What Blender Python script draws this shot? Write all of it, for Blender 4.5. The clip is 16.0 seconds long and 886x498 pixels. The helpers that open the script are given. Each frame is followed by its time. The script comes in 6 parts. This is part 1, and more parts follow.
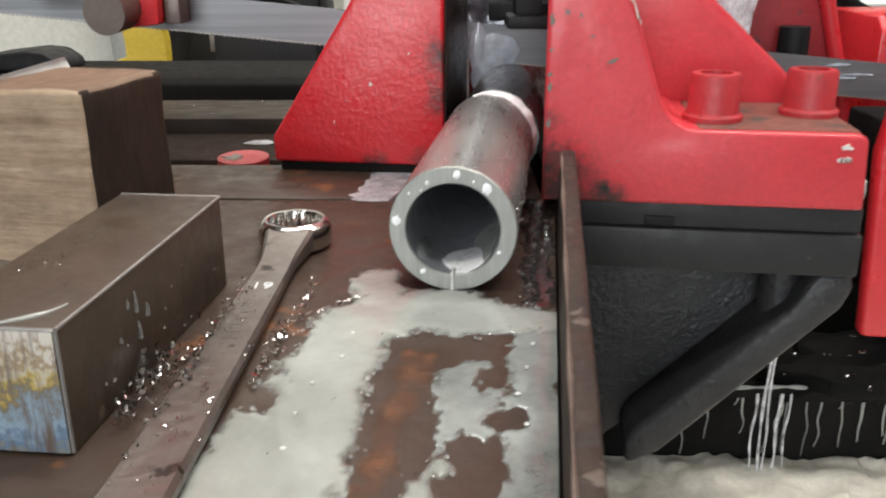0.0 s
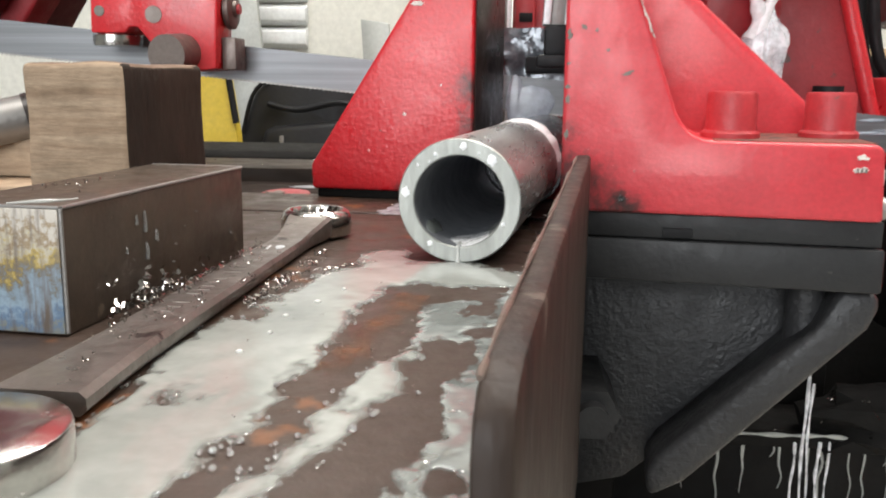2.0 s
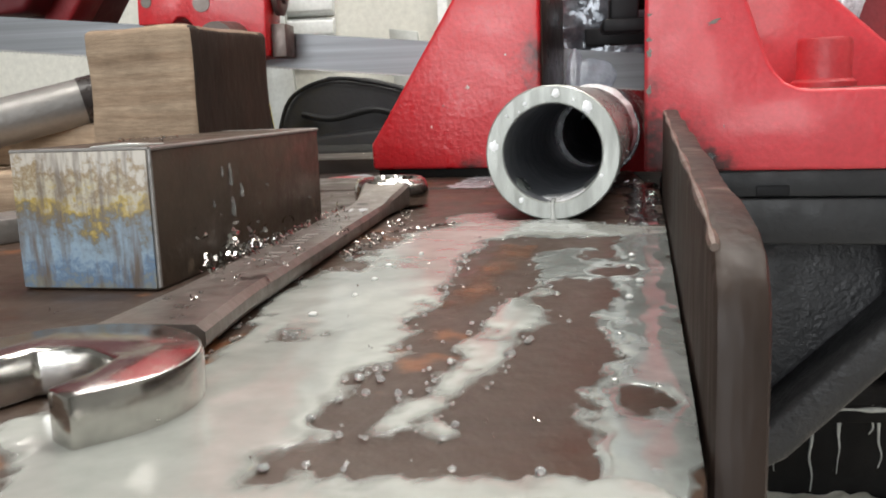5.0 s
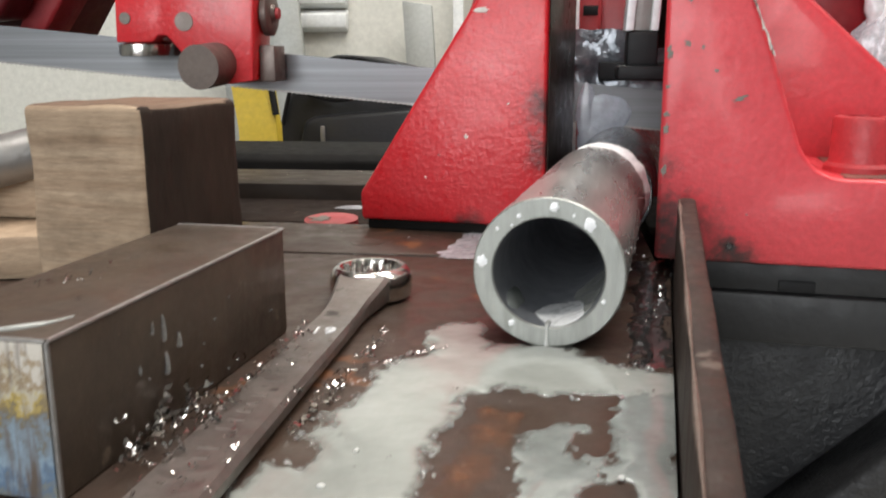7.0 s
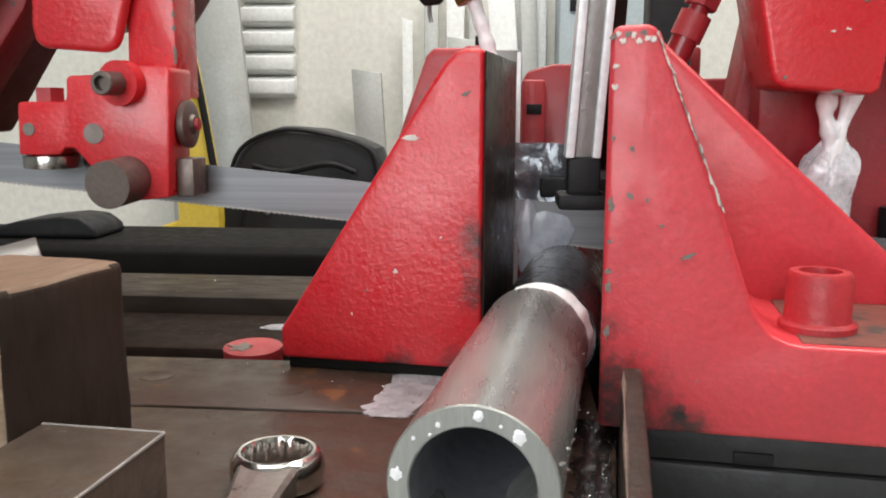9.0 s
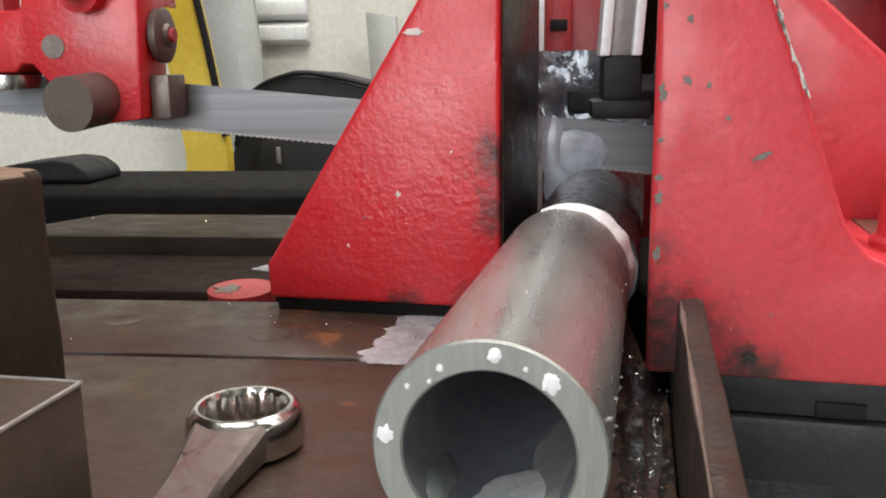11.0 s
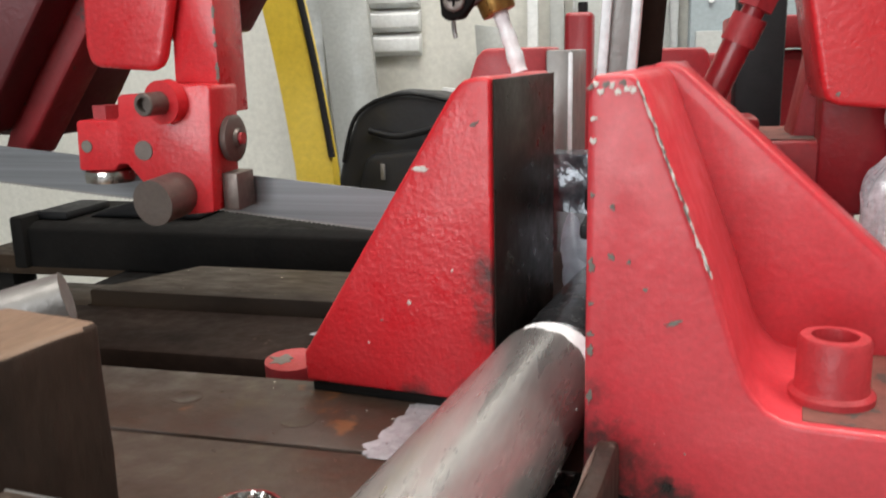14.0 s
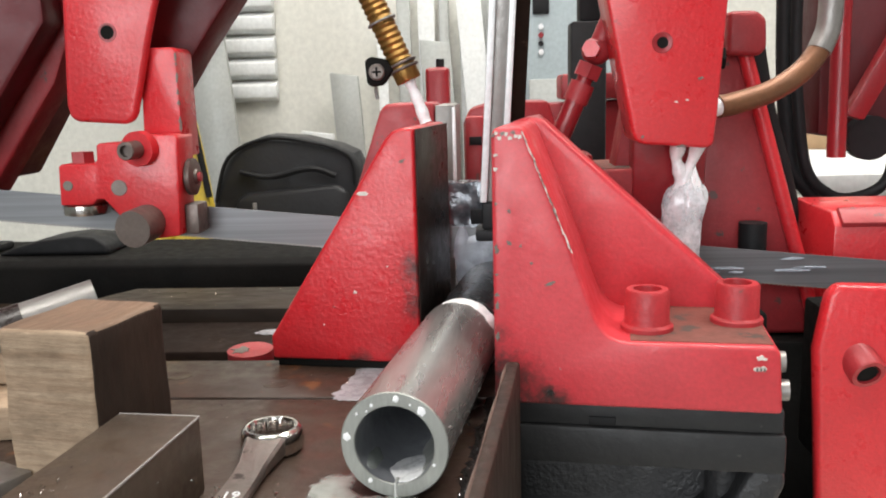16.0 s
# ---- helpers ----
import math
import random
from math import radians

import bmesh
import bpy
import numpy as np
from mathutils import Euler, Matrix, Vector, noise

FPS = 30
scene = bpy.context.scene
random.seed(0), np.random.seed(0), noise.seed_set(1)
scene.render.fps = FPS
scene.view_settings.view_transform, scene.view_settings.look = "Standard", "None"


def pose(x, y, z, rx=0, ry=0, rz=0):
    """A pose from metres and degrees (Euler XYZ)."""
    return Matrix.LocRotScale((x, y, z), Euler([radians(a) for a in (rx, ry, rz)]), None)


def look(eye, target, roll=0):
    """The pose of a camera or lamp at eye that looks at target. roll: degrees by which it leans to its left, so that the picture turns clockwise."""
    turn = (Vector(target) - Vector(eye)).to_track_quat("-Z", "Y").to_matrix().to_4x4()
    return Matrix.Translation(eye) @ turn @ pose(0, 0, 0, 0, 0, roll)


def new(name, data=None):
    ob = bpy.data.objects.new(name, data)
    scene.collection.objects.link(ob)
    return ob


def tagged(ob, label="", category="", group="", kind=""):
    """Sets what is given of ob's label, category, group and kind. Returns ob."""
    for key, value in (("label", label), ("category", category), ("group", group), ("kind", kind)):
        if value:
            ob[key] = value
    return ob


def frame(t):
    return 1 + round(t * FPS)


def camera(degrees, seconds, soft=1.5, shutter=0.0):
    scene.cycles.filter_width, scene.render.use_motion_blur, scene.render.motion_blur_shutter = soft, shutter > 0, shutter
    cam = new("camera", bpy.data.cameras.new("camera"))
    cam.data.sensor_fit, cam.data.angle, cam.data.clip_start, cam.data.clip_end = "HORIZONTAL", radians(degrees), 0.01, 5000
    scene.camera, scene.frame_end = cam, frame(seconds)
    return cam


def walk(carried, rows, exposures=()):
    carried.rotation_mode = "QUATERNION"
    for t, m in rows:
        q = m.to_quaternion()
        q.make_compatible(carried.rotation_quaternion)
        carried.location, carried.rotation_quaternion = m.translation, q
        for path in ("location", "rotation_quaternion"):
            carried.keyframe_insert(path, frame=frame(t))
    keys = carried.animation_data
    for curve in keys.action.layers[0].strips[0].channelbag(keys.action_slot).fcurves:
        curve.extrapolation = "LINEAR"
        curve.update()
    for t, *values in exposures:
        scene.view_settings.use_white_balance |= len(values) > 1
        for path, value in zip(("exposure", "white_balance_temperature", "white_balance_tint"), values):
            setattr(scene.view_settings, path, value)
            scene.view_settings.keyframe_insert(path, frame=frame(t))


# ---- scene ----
cam = camera(54.0, 16.0, soft=1.9, shutter=0.4)
PATH = [
    (0, (0.00238, -0.00028, 0.12956), (-0.0085, 1.8862, -0.5347), -0.09),
    (0.5, (-0.00970, 0.01883, 0.10421), (-0.0594, 1.9283, -0.4885), -0.49),
    (1, (-0.00863, 0.01906, 0.11315), (-0.1185, 1.9652, -0.3346), -0.61),
    (1.5, (0.00985, 0.00076, 0.07489), (-0.1512, 1.9445, -0.3676), 0.41),
    (2, (0.02705, -0.02525, 0.07281), (-0.1410, 1.9323, -0.3012), 0.62),
    (2.5, (0.03886, -0.05883, 0.07787), (-0.1521, 1.9028, -0.2618), -0.12),
    (3, (0.03428, -0.06850, 0.07288), (-0.1783, 1.8892, -0.2769), -1.40),
    (3.5, (0.01801, -0.04986, 0.05640), (-0.1981, 1.9137, -0.2562), -2.60),
    (4, (0.00537, -0.03590, 0.04570), (-0.1971, 1.9340, -0.2346), -2.71),
    (6.5, (-0.00022, 0.03196, 0.07574), (-0.2846, 1.9615, -0.3671), -0.78),
    (7, (0.00636, 0.04057, 0.09473), (-0.2501, 1.9769, -0.3352), -0.17),
    (7.5, (0.01222, 0.04722, 0.11285), (-0.2084, 1.9975, -0.2715), -0.15),
    (8, (0.01591, 0.05261, 0.12712), (-0.1810, 2.0147, -0.2064), -0.11),
    (8.5, (0.01599, 0.06339, 0.13837), (-0.1543, 2.0316, -0.1736), 0.42),
    (9, (0.01368, 0.08607, 0.13025), (-0.1420, 2.0552, -0.1832), 0.26),
    (9.5, (0.00029, 0.12071, 0.11835), (-0.1534, 2.0743, -0.2813), -0.77),
    (12, (0.04359, 0.14900, 0.09996), (-0.3055, 2.0741, -0.3149), 0.45),
    (12.5, (0.06503, 0.13555, 0.09617), (-0.4243, 2.0337, -0.3008), 1.33),
    (13, (0.07760, 0.12921, 0.10119), (-0.4724, 2.0130, -0.2844), -0.07),
    (13.5, (0.08053, 0.12062, 0.12086), (-0.4747, 2.0021, -0.2685), -0.89),
    (14, (0.07322, 0.11462, 0.16891), (-0.4158, 2.0029, -0.2730), -1.36),
    (14.5, (0.07019, 0.10089, 0.20232), (-0.3119, 2.0021, -0.2868), -0.77),
    (15, (0.07225, 0.05598, 0.22443), (-0.1666, 1.9731, -0.2927), -0.01),
    (15.5, (0.06421, -0.01940, 0.21324), (-0.0990, 1.9162, -0.2630), -0.78),
    (16, (0.05185, -0.04647, 0.18035), (-0.0795, 1.9165, -0.1795), -1.52),
]
walk(cam, [(t, look(eye, target, roll)) for t, eye, target, roll in PATH],
     [(0, -0.06), (1, 0.0), (1.5, 0.1), (2.5, 0.22), (3.5, 0.14), (4, 0.0), (7, -0.06), (8.5, 0.0), (9.5, -0.18), (12, 0.0), (13, 0.06), (14, -0.12), (15, -0.18), (16, 0.0)])

# ---- light: workshop tubes on the ceiling and an added front fill behind ----
scene.view_settings.exposure = 0.0
world = bpy.data.worlds.new("workshop_air")
scene.world = world
world.use_nodes = True
world.node_tree.nodes["Background"].inputs[0].default_value = (0.9, 0.95, 1.0, 1)
world.node_tree.nodes["Background"].inputs[1].default_value = 0.1


def area(name, eye, target, sx, sy, watts, colour):
    lamp = bpy.data.lights.new(name, "AREA")
    lamp.shape, lamp.size, lamp.size_y, lamp.energy, lamp.color = "RECTANGLE", sx, sy, watts, colour
    ob = new(name, lamp)
    ob.matrix_world = look(eye, target)
    return ob


area("tube_light_front", (-0.35, -0.25, 1.78), (-0.35, -0.2, 0), 1.3, 0.25, 17, (1.0, 0.97, 0.92))
area("tube_light_middle", (0.3, 0.75, 1.78), (0.3, 0.751, 0), 1.3, 0.25, 29, (1.0, 0.97, 0.92))
area("tube_light_rear", (-0.3, 1.75, 1.78), (-0.3, 1.751, 0), 1.3, 0.25, 21, (1.0, 0.98, 0.94))
# Added fill that brightens the sump and the machine's right side.
area("right_fill_tube", (1.25, 0.3, 1.78), (1.25, 0.35, 0), 1.3, 0.25, 23, (1.0, 0.97, 0.92))
# Added fill for the front faces; the doorway round it is assumed.
area("front_fill", (-0.9, -2.85, 0.75), (-0.1, 0.4, 0.05), 2.2, 1.9, 92, (0.93, 0.97, 1.0))


# ---- materials ----
def nodes_of(name):
    m = bpy.data.materials.new(name)
    m.use_nodes = True
    nt = m.node_tree
    return m, nt, nt.nodes["Principled BSDF"]


def paint(name, base, rough=0.4, metal=0.0, second=None, amount=0.5, scale=12.0, fine=180.0, bump=0.15, bump_scale=None,
          rough_var=0.12, coat=0.0, third=None, third_at=0.66, third_scale=60.0, stretch=(1, 1, 1), spec=0.5, stains=(), clear=0.0, deep=0.0):
    """A worn surface: two colours mixed by large stains, a third in sparse spots, fine grain in colour, gloss and relief."""
    m, nt, b = nodes_of(name)
    n, l = nt.nodes, nt.links
    tc = n.new("ShaderNodeTexCoord")
    mp = n.new("ShaderNodeMapping")
    mp.inputs["Scale"].default_value = stretch
    l.new(tc.outputs["Object"], mp.inputs[0])

    def noise_node(s, detail=5.0, rough_=0.6):
        t = n.new("ShaderNodeTexNoise")
        t.inputs["Scale"].default_value, t.inputs["Detail"].default_value, t.inputs["Roughness"].default_value = s, detail, rough_
        l.new(mp.outputs[0], t.inputs[0])
        return t

    def ramp(src, a, c):
        r = n.new("ShaderNodeMapRange")
        r.inputs[1].default_value, r.inputs[2].default_value = a, c
        l.new(src, r.inputs[0])
        return r.outputs[0]

    def mix(fac, a, c):
        x = n.new("ShaderNodeMix")
        x.data_type = "RGBA"
        if isinstance(fac, float):
            x.inputs[0].default_value = fac
        else:
            l.new(fac, x.inputs[0])
        for i, v in ((6, a), (7, c)):
            if isinstance(v, tuple):
                x.inputs[i].default_value = (*v, 1)
            else:
                l.new(v, x.inputs[i])
        return x.outputs[2]

    big, small = noise_node(scale), noise_node(fine, 3.0)
    second = second or tuple(v * 0.72 for v in base)
    col = mix(ramp(big.outputs[0], 0.42, 0.42 + 0.35 / max(amount, 0.05)), base, second)
    dark = n.new("ShaderNodeMix")
    dark.data_type, dark.blend_type = "RGBA", "MULTIPLY"
    dark.inputs[0].default_value = 0.35
    l.new(col, dark.inputs[6])
    l.new(small.outputs[0], dark.inputs[7])
    gain = n.new("ShaderNodeMix")
    gain.data_type, gain.blend_type = "RGBA", "MULTIPLY"
    gain.inputs[0].default_value = 1.0
    l.new(dark.outputs[2], gain.inputs[6])
    gain.inputs[7].default_value = (1.2, 1.2, 1.2, 1)
    col = gain.outputs[2]
    if third:
        spots = noise_node(third_scale, 4.0)
        col = mix(ramp(spots.outputs[0], third_at, third_at + 0.04), col, third)
    for x, y, z, r in stains:
        dist = n.new("ShaderNodeVectorMath")
        dist.operation = "DISTANCE"
        l.new(tc.outputs["Object"], dist.inputs[0])
        dist.inputs[1].default_value = (x, y, z)
        rag = n.new("ShaderNodeMath")
        rag.operation = "MULTIPLY_ADD"
        l.new(noise_node(160, 6.0, 0.75).outputs[0], rag.inputs[0])
        rag.inputs[1].default_value = r * 2.2
        l.new(dist.outputs["Value"], rag.inputs[2])
        fade = n.new("ShaderNodeMapRange")
        fade.inputs[1].default_value, fade.inputs[2].default_value, fade.inputs[3].default_value, fade.inputs[4].default_value = r * 1.3, r * 2.3, 0.92, 0.0
        l.new(rag.outputs[0], fade.inputs[0])
        col = mix(fade.outputs[0], col, (0.035, 0.026, 0.024))
    if clear:
        al = n.new("ShaderNodeMapRange")
        al.inputs[1].default_value, al.inputs[2].default_value, al.inputs[3].default_value, al.inputs[4].default_value = 0.36, 0.64, 1.0, 1.0 - clear
        l.new(noise_node(scale * 1.3, 6.0, 0.65).outputs[0], al.inputs[0])
        out = al.outputs[0]
        if deep:
            up = n.new("ShaderNodeSeparateXYZ")
            l.new(tc.outputs["Object"], up.inputs[0])
            wav = n.new("ShaderNodeMath")
            wav.operation = "MULTIPLY_ADD"
            l.new(noise_node(210, 6.0, 0.7).outputs[0], wav.inputs[0])
            wav.inputs[1].default_value = -deep * 0.4
            l.new(up.outputs[2], wav.inputs[2])
            film = n.new("ShaderNodeMapRange")
            film.inputs[1].default_value, film.inputs[2].default_value = -deep * 0.2, deep * 0.55
            l.new(wav.outputs[0], film.inputs[0])
            both = n.new("ShaderNodeMath")
            both.operation = "MULTIPLY"
            l.new(film.outputs[0], both.inputs[0])
            l.new(out, both.inputs[1])
            out = both.outputs[0]
        l.new(out, b.inputs["Alpha"])
    l.new(col, b.inputs["Base Color"])
    rr = n.new("ShaderNodeMapRange")
    rr.inputs[3].default_value, rr.inputs[4].default_value = max(rough - rough_var, 0.03), min(rough + rough_var, 1)
    rr.inputs[1].default_value, rr.inputs[2].default_value = 0.3, 0.7
    l.new(noise_node(scale * 4, 4.0).outputs[0], rr.inputs[0])
    l.new(rr.outputs[0], b.inputs["Roughness"])
    b.inputs["Metallic"].default_value = metal
    b.inputs["Coat Weight"].default_value = coat
    b.inputs["Coat Roughness"].default_value = 0.12
    b.inputs["Specular IOR Level"].default_value = spec
    if bump:
        bp = n.new("ShaderNodeBump")
        bp.inputs["Strength"].default_value, bp.inputs["Distance"].default_value = bump, 0.001
        l.new(noise_node(bump_scale or fine, 3.0).outputs[0], bp.inputs["Height"])
        l.new(bp.outputs[0], b.inputs["Normal"])
    return m


RED = paint("red_machine_paint", (0.62, 0.027, 0.035), 0.34, 0, (0.48, 0.02, 0.027), 0.6, 14, 420, 0.4, 330, 0.12, coat=0.25, third=(0.3, 0.03, 0.03), third_at=0.7, third_scale=45)
RED_LEFT = paint("red_paint_rubbed_left", (0.6, 0.018, 0.026), 0.34, 0, (0.47, 0.018, 0.025), 0.6, 14, 420, 0.5, 300, 0.12, coat=0.14, stains=((0.043, -0.042, 0.066, 0.016), (0.043, -0.041, 0.044, 0.014), (0.0, -0.041, 0.006, 0.008), (0.03, -0.041, 0.006, 0.01)))
# Pinker than the left jaw: front sheen is in the base; rubs stay.
RED_RIGHT = paint("red_paint_rubbed_sheen_right", (0.6, 0.042, 0.055), 0.42, 0, (0.47, 0.032, 0.042), 0.8, 22, 420, 0.26, 260, 0.12, coat=0.2, stains=((-0.064, -0.058, 0.006, 0.022), (-0.072, -0.058, 0.02, 0.014), (-0.07, -0.058, 0.04, 0.007), (-0.04, -0.058, 0.002, 0.01), (-0.0425, -0.058, 0.0075, 0.004)))
RED_BOLT = paint("dull_red_bolt_paint", (0.43, 0.026, 0.033), 0.52, 0, (0.26, 0.024, 0.027), 0.7, 60, 420, 0.4, 300, third=(0.18, 0.05, 0.045), third_at=0.66, third_scale=120)
RED_DIRTY = paint("red_paint_dusty", (0.36, 0.026, 0.032), 0.5, 0, (0.2, 0.02, 0.024), 0.7, 18, 420, 0.4, 300, coat=0.08, third=(0.12, 0.05, 0.045), third_at=0.64)
# Darkest copy of the red: dim light on housings and sockets is painted in.
RED_DUSK = paint("dark_red_shaded_paint", (0.12, 0.008, 0.012), 0.45, 0, (0.05, 0.006, 0.008), 0.7, 9, 300, 0.3, 200)
DUST = paint("dusty_brown_red_paint", (0.2, 0.07, 0.055), 0.7, 0, (0.11, 0.058, 0.048), 0.8, 26, 300, 0.5, 200, third=(0.08, 0.058, 0.05), third_at=0.58, third_scale=50, spec=0.2)
# Darker copy of the red; shading on the housing's trim is in it.
RED_DARK = paint("red_paint_darkened", (0.28, 0.012, 0.018), 0.4, 0, (0.16, 0.01, 0.014), 0.6, 10, 300, 0.3, 200, coat=0.15)
BLACK = paint("black_casting_paint", (0.036, 0.0355, 0.037), 0.46, 0, (0.014, 0.0138, 0.014), 0.6, 18, 300, 1.2, 230, 0.12, spec=0.4)
BLACK_FLAT = paint("dark_grey_machined_paint", (0.025, 0.025, 0.026), 0.48, 0, (0.014, 0.014, 0.014), 0.7, 22, 300, 0.3, 260, third=(0.08, 0.074, 0.068), third_at=0.7, third_scale=130, spec=0.35)
BLACK_OIL = paint("black_oily_steel", (0.009, 0.0085, 0.008), 0.78, 0, (0.019, 0.016, 0.014), 0.5, 22, 260, 0.5, 180, third=(0.08, 0.078, 0.07), third_at=0.74, third_scale=160, spec=0.1)
PAD = paint("oily_black_brown_steel", (0.03, 0.024, 0.02), 0.36, 0.3, (0.055, 0.044, 0.036), 0.5, 26, 260, 0.3, 200, third=(0.2, 0.19, 0.17), third_at=0.74, third_scale=140)
BED = paint("brown_stained_steel", (0.05, 0.03, 0.02), 0.46, 0.0, (0.034, 0.023, 0.018), 0.7, 16, 240, 0.35, 140, 0.18, third=(0.15, 0.06, 0.024), third_at=0.62, third_scale=22, spec=0.4)
# Darker variant of the table's brown steel, for the ledge and post.
BLACK_BROWN = paint("black_brown_steel", (0.024, 0.014, 0.01), 0.75, 0, (0.01, 0.007, 0.006), 0.6, 20, 240, 0.4, 160, third=(0.07, 0.045, 0.032), third_at=0.68, spec=0.1)
RAIL = paint("oily_olive_steel", (0.034, 0.022, 0.014), 0.5, 0, (0.012, 0.008, 0.006), 0.8, 26, 240, 0.3, 160, third=(0.22, 0.2, 0.17), third_at=0.72, third_scale=130, stretch=(0.4, 1, 1), spec=0.12)
FIN = paint("rust_brown_steel", (0.034, 0.021, 0.015), 0.55, 0.0, (0.014, 0.0105, 0.009), 0.9, 40, 200, 1.0, 120, third=(0.1, 0.08, 0.065), third_at=0.64, third_scale=60, stretch=(1, 1, 0.25), spec=0.3)
EDGE = paint("rubbed_brown_edge", (0.15, 0.11, 0.09), 0.45, 0.3, (0.07, 0.05, 0.042), 0.7, 60, 300, 0.4, 200)
STEEL_PIPE = paint("drawn_steel_tube", (0.36, 0.347, 0.335), 0.28, 0.66, (0.28, 0.265, 0.25), 0.6, 30, 500, 0.1, 500, 0.1, stretch=(1, 0.12, 1))
STEEL_CUT = paint("fresh_sawn_steel", (0.33, 0.335, 0.31), 0.42, 0.5, (0.24, 0.245, 0.225), 0.6, 60, 700, 0.25, 600, stretch=(1, 1, 0.15))
STEEL_INNER = paint("grey_tube_bore", (0.3, 0.31, 0.335), 0.4, 0.35, (0.17, 0.175, 0.19), 0.6, 30, 200, 0.25, 200)
# Far darker than the offcut: shadow between the jaws is painted in.
STOCK = paint("shaded_wet_tube", (0.1, 0.1, 0.105), 0.22, 0.75, (0.05, 0.05, 0.055), 0.6, 40, 300, 0.2, 200)
BLOCK = paint("brown_ground_steel", (0.072, 0.051, 0.036), 0.5, 0.08, (0.04, 0.029, 0.022), 0.8, 30, 400, 0.25, 300, 0.16, third=(0.14, 0.105, 0.075), third_at=0.66, spec=0.4)
CHROME = paint("satin_chrome", (0.62, 0.6, 0.57), 0.2, 1.0, (0.45, 0.42, 0.39), 0.5, 40, 400, 0.06, 400, 0.08, third=(0.22, 0.19, 0.16), third_at=0.76)
WRENCH = paint("worn_wrench_steel", (0.25, 0.225, 0.205), 0.38, 0.8, (0.12, 0.1, 0.088), 0.8, 34, 380, 0.2, 300, 0.12, third=(0.06, 0.05, 0.045), third_at=0.66)
ROD = paint("brown_pin_steel", (0.16, 0.13, 0.115), 0.45, 0.6, (0.1, 0.08, 0.07), 0.5, 60, 500, 0.15, 400)
BLADE = paint("running_blade_steel", (0.205, 0.212, 0.222), 0.38, 0.3, (0.11, 0.115, 0.122), 0.9, 60, 300, 0.06, 300, 0.1, stretch=(0.02, 1, 3))
# Whitish diffuse steel; on the rail it stands for a lamp's reflection.
BRIGHT = paint("bright_steel_edge", (0.84, 0.85, 0.86), 0.4, 0.2, (0.68, 0.69, 0.7), 0.5, 40, 300, 0.08, 300)
BARE = paint("bare_grey_steel", (0.3, 0.285, 0.27), 0.42, 0.6, (0.19, 0.18, 0.17), 0.6, 50, 400, 0.3, 300)
BRASS = paint("tarnished_brass", (0.42, 0.24, 0.07), 0.36, 0.85, (0.22, 0.11, 0.035), 0.6, 60, 400, 0.2, 300)
COPPER = paint("brown_copper_tube", (0.22, 0.1, 0.05), 0.42, 0.4, (0.11, 0.05, 0.03), 0.7, 40, 300, 0.2, 200, third=(0.3, 0.22, 0.16), third_at=0.66)
RUBBER = paint("black_rubber", (0.012, 0.012, 0.013), 0.6, 0, None, 0.5, 20, 300, 0.2, 200, spec=0.25)
LEATHER = paint("black_soft_leather", (0.012, 0.012, 0.014), 0.5, 0, (0.03, 0.03, 0.032), 0.5, 14, 260, 0.6, 120)
WALL = paint("cream_wall_paint", (0.72, 0.71, 0.65), 0.7, 0, (0.66, 0.64, 0.57), 0.5, 1.6, 60, 0.2, 60, third=(0.4, 0.37, 0.32), third_at=0.74, third_scale=5)
WHITE_METAL = paint("white_sheet_metal", (0.76, 0.77, 0.76), 0.45, 0, (0.62, 0.63, 0.62), 0.5, 3, 100, 0.1, 60)
GREY_SHEET = paint("grey_sheet_metal", (0.42, 0.43, 0.41), 0.45, 0.3, (0.3, 0.3, 0.28), 0.6, 4, 100, 0.1, 60)
YELLOW = paint("yellow_paint", (0.74, 0.54, 0.06), 0.4, 0, (0.6, 0.42, 0.02), 0.5, 6, 100, 0.1, 80)
CABINET = paint("grey_green_cabinet", (0.36, 0.42, 0.44), 0.45, 0, (0.3, 0.35, 0.37), 0.5, 4, 100, 0.1, 60)
FLOOR = paint("pale_concrete", (0.52, 0.5, 0.46), 0.6, 0, (0.4, 0.38, 0.34), 0.5, 2.2, 90, 0.3, 60, third=(0.24, 0.22, 0.2), third_at=0.68, third_scale=4)
# Walls and ceiling out of view: assumed, grey to cut bounced light.
GREY_WALL = paint("unseen_grey_wall", (0.3, 0.3, 0.28), 0.8, 0, (0.22, 0.22, 0.2), 0.5, 2, 60, 0.2, 40)
CEILING = paint("unseen_grey_ceiling", (0.26, 0.26, 0.25), 0.8, 0, None, 0.4, 2, 60, 0.1, 40)
CARD = paint("brown_cardboard", (0.42, 0.28, 0.16), 0.75, 0, None, 0.5, 6, 90, 0.1, 60)
MILK = paint("milky_coolant", (0.44, 0.445, 0.42), 0.2, 0, (0.33, 0.34, 0.315), 0.8, 26, 260, 0.1, 120, 0.07, coat=0.1, clear=0.3)
RIM_MILK = paint("milky_coolant_on_the_rim", (0.4, 0.4, 0.37), 0.5, 0, (0.24, 0.235, 0.21), 0.9, 60, 260, 0.2, 140, 0.1, clear=0.5)
RUST = paint("orange_rust_bloom", (0.15, 0.055, 0.018), 0.5, 0, (0.07, 0.03, 0.014), 0.9, 60, 300, 0.3, 160, clear=0.75, deep=0.0006)
SPILL = paint("spilt_milky_coolant", (0.33, 0.34, 0.315), 0.16, 0, (0.22, 0.235, 0.215), 0.9, 22, 90, 0.06, 120, 0.07, coat=0.1, clear=0.15, deep=0.0009)
